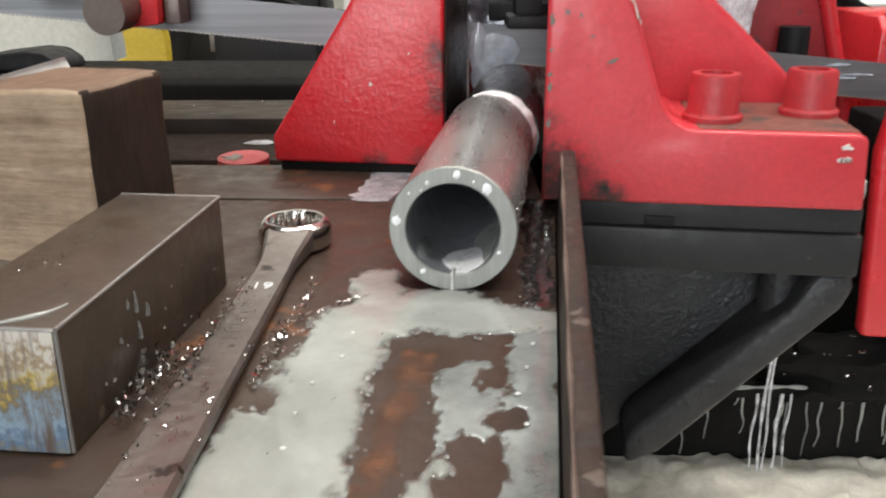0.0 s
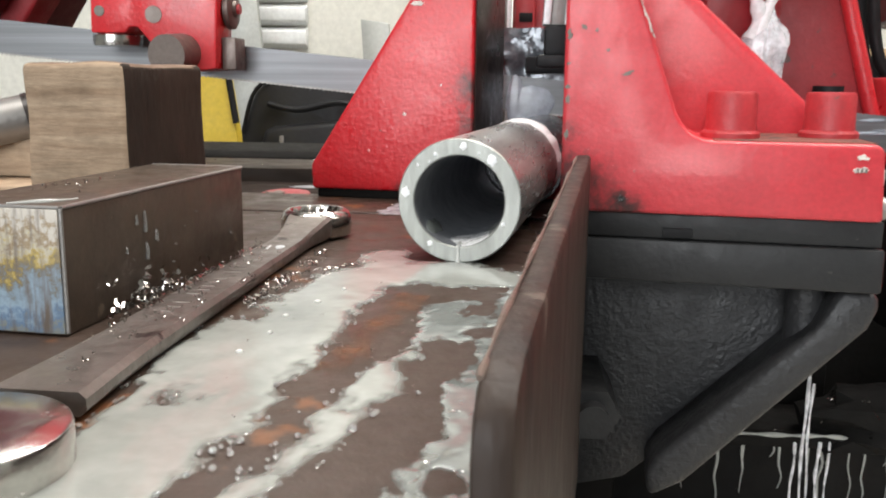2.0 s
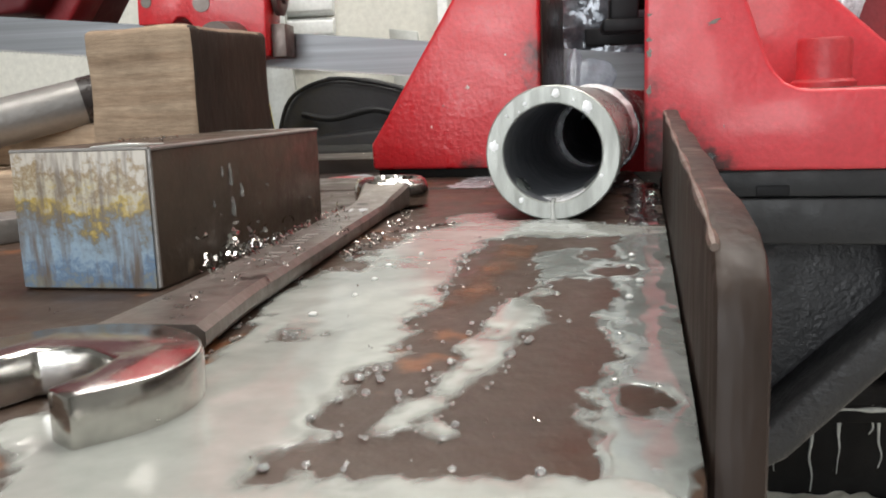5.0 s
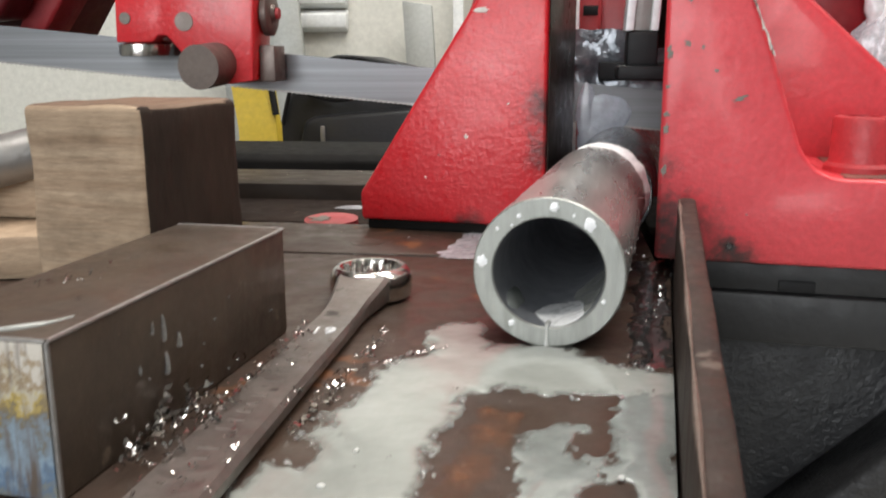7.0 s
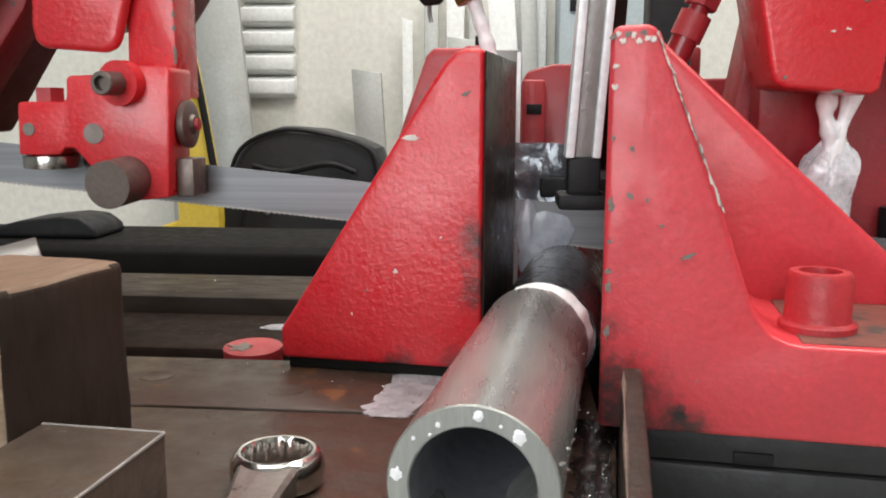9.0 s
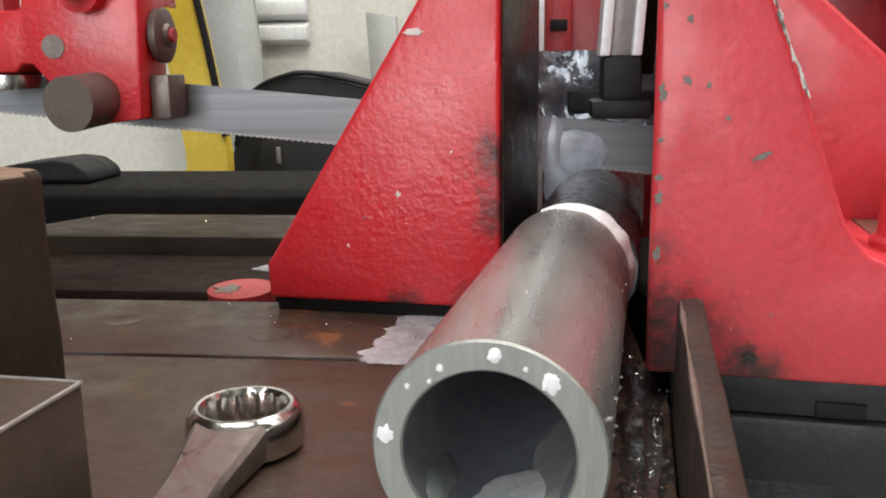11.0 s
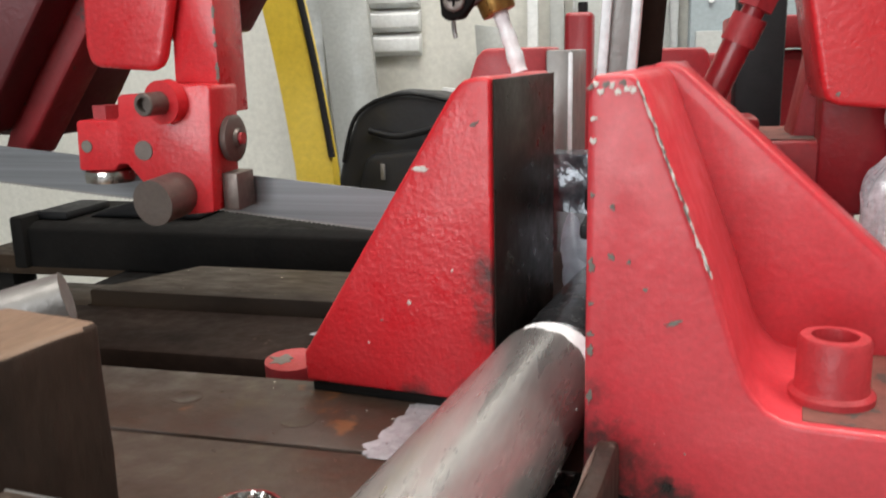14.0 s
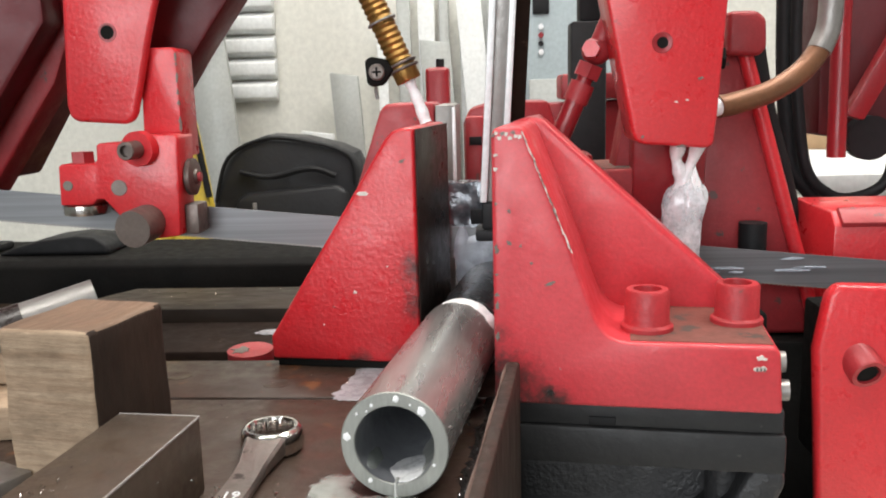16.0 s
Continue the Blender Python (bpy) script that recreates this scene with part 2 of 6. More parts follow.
THIN_MILK = paint("thin_grey_coolant", (0.27, 0.29, 0.275), 0.09, 0, (0.16, 0.178, 0.17), 0.6, 20, 260, 0.06, 120, 0.04, coat=0.4, clear=0.45, deep=0.0004)
CREAM = paint("thick_milky_coolant", (0.62, 0.62, 0.59), 0.18, 0, (0.48, 0.48, 0.45), 0.5, 40, 260, 0.12, 120, 0.05, coat=0.2)
PATCH = paint("drying_coolant", (0.46, 0.45, 0.48), 0.3, 0, (0.34, 0.32, 0.35), 0.7, 40, 300, 0.08, 160, clear=0.5, deep=0.0007)
SCUM = paint("cream_sump_foam", (0.8, 0.76, 0.66), 0.5, 0, (0.6, 0.56, 0.48), 0.6, 50, 300, 0.5, 160)
SHEET = paint("coolant_sheet", (0.5, 0.55, 0.62), 0.14, 0, (0.36, 0.4, 0.46), 0.7, 60, 300, 0.08, 120, 0.05, coat=0.4, clear=0.45)
BUBBLE, _nt, _glass = nodes_of("glassy_bubble")
_glass.inputs["Base Color"].default_value = (0.86, 0.88, 0.87, 1)
_glass.inputs["Roughness"].default_value = 0.06
_glass.inputs["Transmission Weight"].default_value = 0.85
_glass.inputs["IOR"].default_value = 1.33
WET = paint("black_oily_water", (0.02, 0.018, 0.017), 0.07, 0, (0.032, 0.027, 0.024), 0.6, 30, 260, 0.25, 160, 0.03, coat=0.6)
WATERY = paint("frothing_coolant", (0.9, 0.9, 0.93), 0.12, 0, (0.7, 0.71, 0.76), 0.6, 70, 300, 0.2, 120, coat=0.5, clear=0.75)
FOAM = paint("white_coolant_foam", (0.95, 0.95, 0.95), 0.3, 0, (0.85, 0.84, 0.87), 0.5, 60, 300, 0.3, 160, coat=0.2)
SWARF = paint("bright_steel_swarf", (0.52, 0.5, 0.48), 0.14, 1.0, (0.16, 0.14, 0.125), 0.9, 120, 500, 0.1, 400)
PALE = paint("bare_primer_marks", (0.72, 0.68, 0.62), 0.5, 0, (0.5, 0.46, 0.42), 0.6, 200, 600, 0.2, 500)
SCAR = paint("chipped_grey_undercoat", (0.16, 0.14, 0.12), 0.55, 0.2, (0.26, 0.24, 0.21), 0.5, 200, 600, 0.3, 500)
GRIME = paint("dark_grease", (0.03, 0.024, 0.022), 0.3, 0, None, 0.5, 60, 300, 0.4, 200)
# The pale second colour paints white highlights onto the dark plastic.
PLASTIC = paint("dark_clear_plastic", (0.09, 0.1, 0.115), 0.1, 0.3, (0.55, 0.58, 0.62), 0.6, 70, 200, 0.9, 90, 0.06)


def wood_material():
    """Sawn timber: soft lying grain, fine upright saw marks and dark handling stains."""
    m, nt, b = nodes_of("sawn_timber")
    n, l = nt.nodes, nt.links
    tc = n.new("ShaderNodeTexCoord")

    def layer(stretch, scale, detail, lo, hi, out0, out1):
        mp = n.new("ShaderNodeMapping")
        mp.inputs["Scale"].default_value = stretch
        l.new(tc.outputs["Object"], mp.inputs[0])
        g = n.new("ShaderNodeTexNoise")
        g.inputs["Scale"].default_value, g.inputs["Detail"].default_value, g.inputs["Roughness"].default_value = scale, detail, 0.65
        l.new(mp.outputs[0], g.inputs[0])
        r = n.new("ShaderNodeMapRange")
        r.inputs[1].default_value, r.inputs[2].default_value, r.inputs[3].default_value, r.inputs[4].default_value = lo, hi, out0, out1
        l.new(g.outputs[0], r.inputs[0])
        return r.outputs[0]

    grain = layer((5, 5, 120), 2.2, 8, 0.3, 0.72, 0.0, 1.0)
    saw = layer((70, 40, 420), 2.0, 5, 0.3, 0.7, 0.82, 1.1)
    stain = layer((1, 1, 1.6), 26, 7, 0.34, 0.6, 0.62, 1.06)
    r = n.new("ShaderNodeValToRGB")
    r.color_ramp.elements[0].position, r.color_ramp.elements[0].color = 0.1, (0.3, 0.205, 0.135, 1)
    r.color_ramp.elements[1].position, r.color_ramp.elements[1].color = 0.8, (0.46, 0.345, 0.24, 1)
    l.new(grain, r.inputs[0])
    col = r.outputs[0]
    for v in (saw, stain):
        x = n.new("ShaderNodeMix")
        x.data_type, x.blend_type = "RGBA", "MULTIPLY"
        x.inputs[0].default_value = 1.0
        l.new(col, x.inputs[6])
        l.new(v, x.inputs[7])
        col = x.outputs[2]
    l.new(col, b.inputs["Base Color"])
    b.inputs["Roughness"].default_value = 0.8
    b.inputs["Specular IOR Level"].default_value = 0.25
    bp = n.new("ShaderNodeBump")
    bp.inputs["Strength"].default_value, bp.inputs["Distance"].default_value = 0.6, 0.001
    l.new(saw, bp.inputs["Height"])
    l.new(bp.outputs[0], b.inputs["Normal"])
    return m


def painted_end_material():
    """Old blue, yellow and white paint worn off a block's sawn end."""
    m, nt, b = nodes_of("worn_multicolour_paint")
    n, l = nt.nodes, nt.links
    tc = n.new("ShaderNodeTexCoord")
    sep = n.new("ShaderNodeSeparateXYZ")
    l.new(tc.outputs["Object"], sep.inputs[0])
    g = n.new("ShaderNodeTexNoise")
    g.inputs["Scale"].default_value, g.inputs["Detail"].default_value = 150, 10
    g.inputs["Roughness"].default_value = 0.78
    l.new(tc.outputs["Object"], g.inputs[0])
    add = n.new("ShaderNodeMath")
    add.operation = "MULTIPLY_ADD"
    l.new(sep.outputs[2], add.inputs[0])
    add.inputs[1].default_value = 22.0
    l.new(g.outputs[0], add.inputs[2])
    r = n.new("ShaderNodeValToRGB")
    e = r.color_ramp.elements
    e[0].position, e[0].color = 0.08, (0.21, 0.2, 0.18, 1)
    e[1].position, e[1].color = 0.9, (0.5, 0.46, 0.4, 1)
    for p, c in ((0.24, (0.24, 0.24, 0.2, 1)), (0.34, (0.12, 0.19, 0.29, 1)), (0.44, (0.27, 0.36, 0.44, 1)), (0.54, (0.2, 0.26, 0.31, 1)), (0.61, (0.16, 0.13, 0.08, 1)), (0.68, (0.42, 0.3, 0.06, 1)), (0.75, (0.46, 0.42, 0.33, 1)), (0.82, (0.24, 0.16, 0.07, 1))):
        k = e.new(p)
        k.color = c
    mr = n.new("ShaderNodeMapRange")
    mr.inputs[1].default_value, mr.inputs[2].default_value = 0.2, 1.35
    l.new(add.outputs[0], mr.inputs[0])
    l.new(mr.outputs[0], r.inputs[0])
    g2 = n.new("ShaderNodeTexNoise")
    g2.inputs["Scale"].default_value, g2.inputs["Detail"].default_value = 300, 8
    streak = n.new("ShaderNodeMapping")
    streak.inputs["Scale"].default_value = (1.6, 1.6, 0.22)
    l.new(tc.outputs["Object"], streak.inputs[0])
    l.new(streak.outputs[0], g2.inputs[0])
    t = n.new("ShaderNodeMapRange")
    t.inputs[1].default_value, t.inputs[2].default_value = 0.44, 0.7
    l.new(g2.outputs[0], t.inputs[0])
    x = n.new("ShaderNodeMix")
    x.data_type = "RGBA"
    l.new(t.outputs[0], x.inputs[0])
    l.new(r.outputs[0], x.inputs[6])
    x.inputs[7].default_value = (0.13, 0.1, 0.08, 1)
    l.new(x.outputs[2], b.inputs["Base Color"])
    b.inputs["Roughness"].default_value = 0.5
    bp = n.new("ShaderNodeBump")
    bp.inputs["Strength"].default_value, bp.inputs["Distance"].default_value = 0.4, 0.0006
    l.new(g2.outputs[0], bp.inputs["Height"])
    l.new(bp.outputs[0], b.inputs["Normal"])
    return m


WOOD, PAINTED = wood_material(), painted_end_material()
# Old dirty timber, with the side faces' shade mixed into its colour.
WOOD_AGED_SHADE = paint("aged_shaded_timber", (0.036, 0.022, 0.015), 0.75, 0, (0.016, 0.0115, 0.009), 0.9, 34, 420, 1.4, 170, third=(0.09, 0.062, 0.043), third_at=0.64, third_scale=110, stretch=(1, 1, 0.3), spec=0.25)
WOOD_TOP = paint("brown_timber_top", (0.2, 0.13, 0.085), 0.65, 0, (0.1, 0.062, 0.042), 0.8, 40, 420, 1.0, 170, third=(0.28, 0.2, 0.14), third_at=0.64, third_scale=90, stretch=(1, 0.25, 1))
TUBE_GLOW = bpy.data.materials.new("lamp_glow")
TUBE_GLOW.use_nodes = True
TUBE_GLOW.node_tree.nodes["Principled BSDF"].inputs["Emission Color"].default_value = (1, 0.97, 0.92, 1)
TUBE_GLOW.node_tree.nodes["Principled BSDF"].inputs["Emission Strength"].default_value = 6.0

# ---- mesh helpers ----
BASE = {}


def thing(name, label, category, at=(0, 0, 0), turn=0.0, group="", kind=""):
    ob = new(name)
    ob.matrix_world = pose(*at, 0, 0, turn)
    BASE[ob.name] = (Vector(at), turn)
    return tagged(ob, label, category, group, kind)


def finish(bm, name, material, smooth=38):
    bmesh.ops.recalc_face_normals(bm, faces=bm.faces)
    me = bpy.data.meshes.new(name)
    bm.to_mesh(me)
    bm.free()
    me.materials.append(material)
    me.polygons.foreach_set("use_smooth", [True] * len(me.polygons))
    me.set_sharp_from_angle(angle=radians(smooth))
    return me


def part(name, bm, material, parent, label="", local=False):
    """Links a bmesh, in world places unless local, as one mesh under a thing or a part."""
    base, turn = BASE[parent.name]
    if not local:
        bmesh.ops.transform(bm, matrix=(Matrix.Translation(base) @ pose(0, 0, 0, 0, 0, turn)).inverted(), verts=bm.verts)
    ob = new(name, finish(bm, name, material))
    ob.parent = parent
    BASE[ob.name] = BASE[parent.name]
    return tagged(ob, label)


def solo(name, bm, material, label, category, kind="", group="", at=(0, 0, 0)):
    bmesh.ops.translate(bm, vec=-Vector(at), verts=bm.verts)
    ob = new(name, finish(bm, name, material))
    ob.location = at
    BASE[ob.name] = (Vector(at), 0.0)
    return tagged(ob, label, category, group, kind)


def bevel(bm, w, seg=2, angle=25):
    es = [e for e in bm.edges if len(e.link_faces) == 2 and e.calc_face_angle(0) > radians(angle)]
    bmesh.ops.bevel(bm, geom=es, offset=w, segments=seg, profile=0.5, affect="EDGES", clamp_overlap=True)
    return bm


def prism(pts, axis, a0, a1, bm=None, shift=(0, 0)):
    """A polygon of the plane across the axis, drawn out from a0 to a1; shift: how far the far end slides in that plane."""
    bm = bm or bmesh.new()

    def at(u, v, a):
        return {"x": (a, u, v), "y": (u, a, v), "z": (u, v, a)}[axis]

    lo = [bm.verts.new(at(u, v, a0)) for u, v in pts]
    hi = [bm.verts.new(at(u + shift[0], v + shift[1], a1)) for u, v in pts]
    bm.faces.new(lo)
    bm.faces.new(hi[::-1])
    for i in range(len(pts)):
        j = (i + 1) % len(pts)
        bm.faces.new((lo[i], lo[j], hi[j], hi[i]))
    bmesh.ops.recalc_face_normals(bm, faces=bm.faces)
    return bm


def box(x0, x1, y0, y1, z0, z1, bm=None):
    return prism([(x0, y0), (x1, y0), (x1, y1), (x0, y1)], "z", z0, z1, bm)


def cyl(p0, p1, r0, r1=None, n=24, bm=None, phase=0.0):
    bm = bm or bmesh.new()
    p0, p1 = Vector(p0), Vector(p1)
    r1 = r0 if r1 is None else r1
    q = (p1 - p0).to_track_quat("Z", "Y").to_matrix()
    rings = []
    for p, r in ((p0, r0), (p1, r1)):
        rings.append([bm.verts.new(p + q @ Vector((r * math.cos(phase + 2 * math.pi * i / n), r * math.sin(phase + 2 * math.pi * i / n), 0))) for i in range(n)])
    for i in range(n):
        j = (i + 1) % n
        bm.faces.new((rings[0][i], rings[0][j], rings[1][j], rings[1][i]))
    bm.faces.new(rings[0][::-1])
    bm.faces.new(rings[1])
    return bm


def lathe(p0, direction, profile, n=40, bm=None):
    """Profile of (along, radius) turned round the axis from p0."""
    bm = bm or bmesh.new()
    p0, d = Vector(p0), Vector(direction).normalized()
    q = d.to_track_quat("Z", "Y").to_matrix()
    rings = []
    for a, r in profile:
        if r <= 1e-6:
            rings.append([bm.verts.new(p0 + d * a)])
        else:
            rings.append([bm.verts.new(p0 + d * a + q @ Vector((r * math.cos(2 * math.pi * i / n), r * math.sin(2 * math.pi * i / n), 0))) for i in range(n)])
    for a, b in zip(rings, rings[1:]):
        for i in range(n):
            j = (i + 1) % n
            f = [a[i % len(a)], a[j % len(a)], b[j % len(b)], b[i % len(b)]]
            f = list(dict.fromkeys(f))
            if len(f) > 2:
                bm.faces.new(f)
    return bm


def smooth_path(pts, k=6):
    out = []
    v = [Vector(p) for p in pts]
    for i in range(len(v) - 1):
        a, b, c, d = v[max(i - 1, 0)], v[i], v[i + 1], v[min(i + 2, len(v) - 1)]
        for s in range(k):
            t = s / k
            out.append(0.5 * ((2 * b) + (c - a) * t + (2 * a - 5 * b + 4 * c - d) * t * t + (3 * b - a - 3 * c + d) * t ** 3))
    return out + [v[-1]]


def tube(pts, r, n=12, bm=None, k=6):
    """A round bar along a smooth path; r is a number or a function of 0 to 1 along it."""
    bm = bm or bmesh.new()
    p = smooth_path(pts, k)
    rings, up = [], Vector((0.12, 0.2, 1)).normalized()
    for i, c in enumerate(p):
        d = (p[min(i + 1, len(p) - 1)] - p[max(i - 1, 0)]).normalized()
        s = d.cross(up)
        if s.length < 1e-3:
            s = d.cross(Vector((1, 0, 0)))
        s.normalize()
        u = s.cross(d)
        rad = r(i / (len(p) - 1)) if callable(r) else r
        rings.append([bm.verts.new(c + rad * (math.cos(2 * math.pi * j / n) * s + math.sin(2 * math.pi * j / n) * u)) for j in range(n)])
    for a, b in zip(rings, rings[1:]):
        for j in range(n):
            bm.faces.new((a[j], a[(j + 1) % n], b[(j + 1) % n], b[j]))
    bm.faces.new(rings[0][::-1])
    bm.faces.new(rings[-1])
    return bm


def blob(c, rx, ry, rz, rough=0.25, seed=0.0, sub=3, bm=None, freq=60.0):
    bm = bm or bmesh.new()
    got = bmesh.ops.create_icosphere(bm, subdivisions=sub, radius=1.0)["verts"]
    for v in got:
        d = v.co.normalized()
        k = 1 + rough * noise.noise(d * 2.1 + Vector((seed, seed * 1.7, 3.1)))
        v.co = Vector(c) + Vector((d.x * rx, d.y * ry, d.z * rz)) * k
    return bm


def fleck(centre, normal, w, h, seed, thick=0.0004, n=15, tilt=0.0):
    """A thin ragged scab lying on a surface."""
    rnd = random.Random(seed)
    nrm = Vector(normal).normalized()
    q = nrm.to_track_quat("Z", "Y").to_matrix()
    c, s = math.cos(tilt), math.sin(tilt)
    bm = bmesh.new()
    lo, hi = [], []
    for i in range(n):
        a = 2 * math.pi * i / n
        k = rnd.uniform(0.35, 1.15)
        u, v = w / 2 * k * math.cos(a), h / 2 * k * math.sin(a)
        p = q @ Vector((u * c - v * s, u * s + v * c, 0))
        lo.append(bm.verts.new(Vector(centre) + p - nrm * thick))
        hi.append(bm.verts.new(Vector(centre) + p * 0.9 + nrm * thick))
    bm.faces.new(hi)
    bm.faces.new(lo[::-1])
    for i in range(n):
        j = (i + 1) % n
        bm.faces.new((lo[i], lo[j], hi[j], hi[i]))
    return bm


def turned(bm, pivot, degrees):
    """Turns a bmesh about an upright axis through a point of the plan."""
    at = Matrix.Translation((*pivot, 0))
    bmesh.ops.transform(bm, matrix=at @ pose(0, 0, 0, 0, 0, degrees) @ at.inverted(), verts=bm.verts)
    return bm


SLEW = -7.5        # the vise stands askew to the room's axes by this much
LEFT_HEEL, RIGHT_HEEL = (0.001, 0.4845), (0.0775, 0.403)
T = 0.003          # the saw table's top
FLOOR_Z = -0.78
YAW = 7.3          # the workpiece lies askew to the vise by this much
DIR = Vector((math.sin(radians(YAW)), math.cos(radians(YAW)), 0))
NOSE = Vector((0.0042, 0.3105, T + 0.0247))

# ---- the workshop round the saw ----
def room():
    x0, x1, y0, y1, top = -3.2, 2.6, -3.0, 2.35, 1.9
    solo("floor", box(x0, x1, y0, y1, FLOOR_Z - 0.1, FLOOR_Z), FLOOR, "pale concrete workshop floor", "floor", "structure", at=(0, 0, FLOOR_Z))
    solo("ceiling", box(x0, x1, y0, y1, top, top + 0.1), CEILING, "unseen grey ceiling, kept dark for contrast", "ceiling", "structure", at=(0, 0, top))
    solo("wall_north", box(x0 - 0.1, x1 + 0.1, y1, y1 + 0.12, FLOOR_Z, top), WALL, "scuffed cream workshop wall", "wall", "structure", at=(0, y1, FLOOR_Z))
    solo("wall_west", box(x0 - 0.1, x0, y0, y1, FLOOR_Z, top), GREY_WALL, "unseen grey side wall, kept dark for contrast", "wall", "structure", at=(x0, 0, FLOOR_Z))
    solo("wall_east", box(x1, x1 + 0.1, y0, y1, FLOOR_Z, top), GREY_WALL, "unseen grey side wall, kept dark for contrast", "wall", "structure", at=(x1, 0, FLOOR_Z))
    bm = box(x0 - 0.1, -2.0, y0 - 0.1, y0, FLOOR_Z, top)
    box(0.2, x1 + 0.1, y0 - 0.1, y0, FLOOR_Z, top, bm)
    box(-2.0, 0.2, y0 - 0.1, y0, 1.7, top, bm)
    solo("wall_south", bm, GREY_WALL, "unseen grey wall with an assumed opening for the front fill", "wall", "structure", at=(0, y0, FLOOR_Z))
    # The last fixture is made up to go with the right-hand fill.
    for cx, cy in ((-0.35, -0.25), (0.3, 0.75), (-0.3, 1.75), (1.25, 0.3)):
        lamp = thing("ceiling_light", "white ceiling lamp with a long tube", "lamp", (cx, cy, top - 0.06), group="ceiling lamps")
        part("housing", bevel(box(cx - 0.68, cx + 0.68, cy - 0.07, cy + 0.07, top - 0.05, top), 0.006), WHITE_METAL, lamp)
        part("tube", cyl((cx - 0.64, cy, top - 0.07), (cx + 0.64, cy, top - 0.07), 0.019), TUBE_GLOW, lamp, "glowing lamp tube")


room()


# ---- the saw table ----
def edge_x(y):
    """The slanting right edge of the front table plate."""
    return 0.0185 + (y - 0.08) * 0.112


def table():
    tb = thing("saw_table", "brown stained steel table of a band saw, wet with coolant", "saw table", (-0.1, 0.3, FLOOR_Z))
    front = [(-0.6, 0.074), (-0.3, 0.0735), (-0.1, 0.0745), (0.017, 0.079), (edge_x(0.09), 0.09), (edge_x(0.4355), 0.4355), (-0.6, 0.4395)]
    part("front_plate", bevel(prism(front, "z", T - 0.0045, T), 0.0008), BED, tb)
    rear = [(-0.6, 0.4415), (0.052, 0.4372), (0.052, 0.51), (-0.6, 0.512)]
    part("rear_plate", bevel(prism(rear, "z", T - 0.03, T + 0.0006), 0.001), BED, tb)
    part("front_beam", bevel(box(-0.6, 0.012, 0.135, 0.16, -0.16, T - 0.005), 0.004), BLACK_OIL, tb, "black oily beam below the table")
    part("frame", bevel(box(-0.6, 0.03, 0.17, 0.5, FLOOR_Z, -0.03), 0.004), BLACK_OIL, tb, "black oily machine frame")
    for i, (cx, cy) in enumerate(((-0.155, 0.478), (-0.088, 0.462), (-0.235, 0.47))):
        part("plug", lathe((cx, cy, T + 0.0002), (0, 0, 1), [(0, 0.0085), (0.0006, 0.0083), (0.0007, 0.0068), (0.0005, 0.0062), (0.0005, 0)], 24), BED, tb)
    part("lower_ledge", bevel(box(-0.6, 0.01, 0.082, 0.134, -0.07, -0.036), 0.003), BLACK_OIL, tb)
    # long guide rails behind the table
    rl = thing("guide_rail", "oily brown flat steel rail strewn with chips", "machine rail", (-0.2, 0.6, FLOOR_Z))
    part("front_ledge", bevel(box(-0.41, 0.03, 0.556, 0.64, -0.05, -0.004), 0.003), BLACK_BROWN, rl)
    part("flat_rail", bevel(prism([(-0.33, 0.642), (0.03, 0.642), (0.03, 0.722), (-0.285, 0.722)], "z", -0.05, 0.0065), 0.0015), RAIL, rl)
    part("side_rail", bevel(box(-0.4, -0.335, 0.642, 0.70, -0.05, -0.006), 0.0015), RAIL, rl)
    part("bed", bevel(box(-0.488, 0.04, 0.56, 1.05, FLOOR_Z, -0.052), 0.004), BLACK_OIL, rl, "black oily machine bed")
    bc = thing("rear_casting", "black oily casting behind the rails", "machine casting", (-0.3, 0.95, -0.05))
    part("wall", bevel(prism([(0.9, -0.051), (0.9, -0.008), (0.912, -0.002), (1.05, -0.002), (1.05, -0.051)], "x", -0.6, 0.0), 0.003), BLACK_OIL, bc)
    part("end_post", bevel(box(-0.612, -0.596, 0.892, 0.94, -0.051, 0.006), 0.003), BLACK_OIL, bc)
    hump = [(-0.55, -0.0015), (-0.53, 0.007), (-0.495, 0.016), (-0.45, 0.021), (-0.428, 0.019), (-0.414, 0.009), (-0.411, -0.0015)]
    part("hump", bevel(prism(hump, "y", 0.94, 1.01), 0.005, 3), RUBBER, bc)
    part("side_bar", bevel(box(-0.6, -0.56, 0.92, 1.0, -0.0015, 0.008), 0.003), RUBBER, bc)
    fp = thing("splash_fin", "rust-brown upright steel splash plate along the table edge", "steel plate", (edge_x(0.2), 0.2, T))
    part("plate", fin_mesh(), FIN, fp)
    part("worn_lit_edge", tube([(edge_x(y) + 0.0012, y, z) for y, z in ((0.101, 0.0288), (0.12, 0.0308), (0.17, 0.0327), (0.23, 0.0343), (0.3, 0.0368), (0.36, 0.0387), (0.385, 0.04))], lambda f: 0.0006 + 0.0003 * math.sin(f * 37), 8), EDGE, fp, "rubbed lighter edge of the plate")


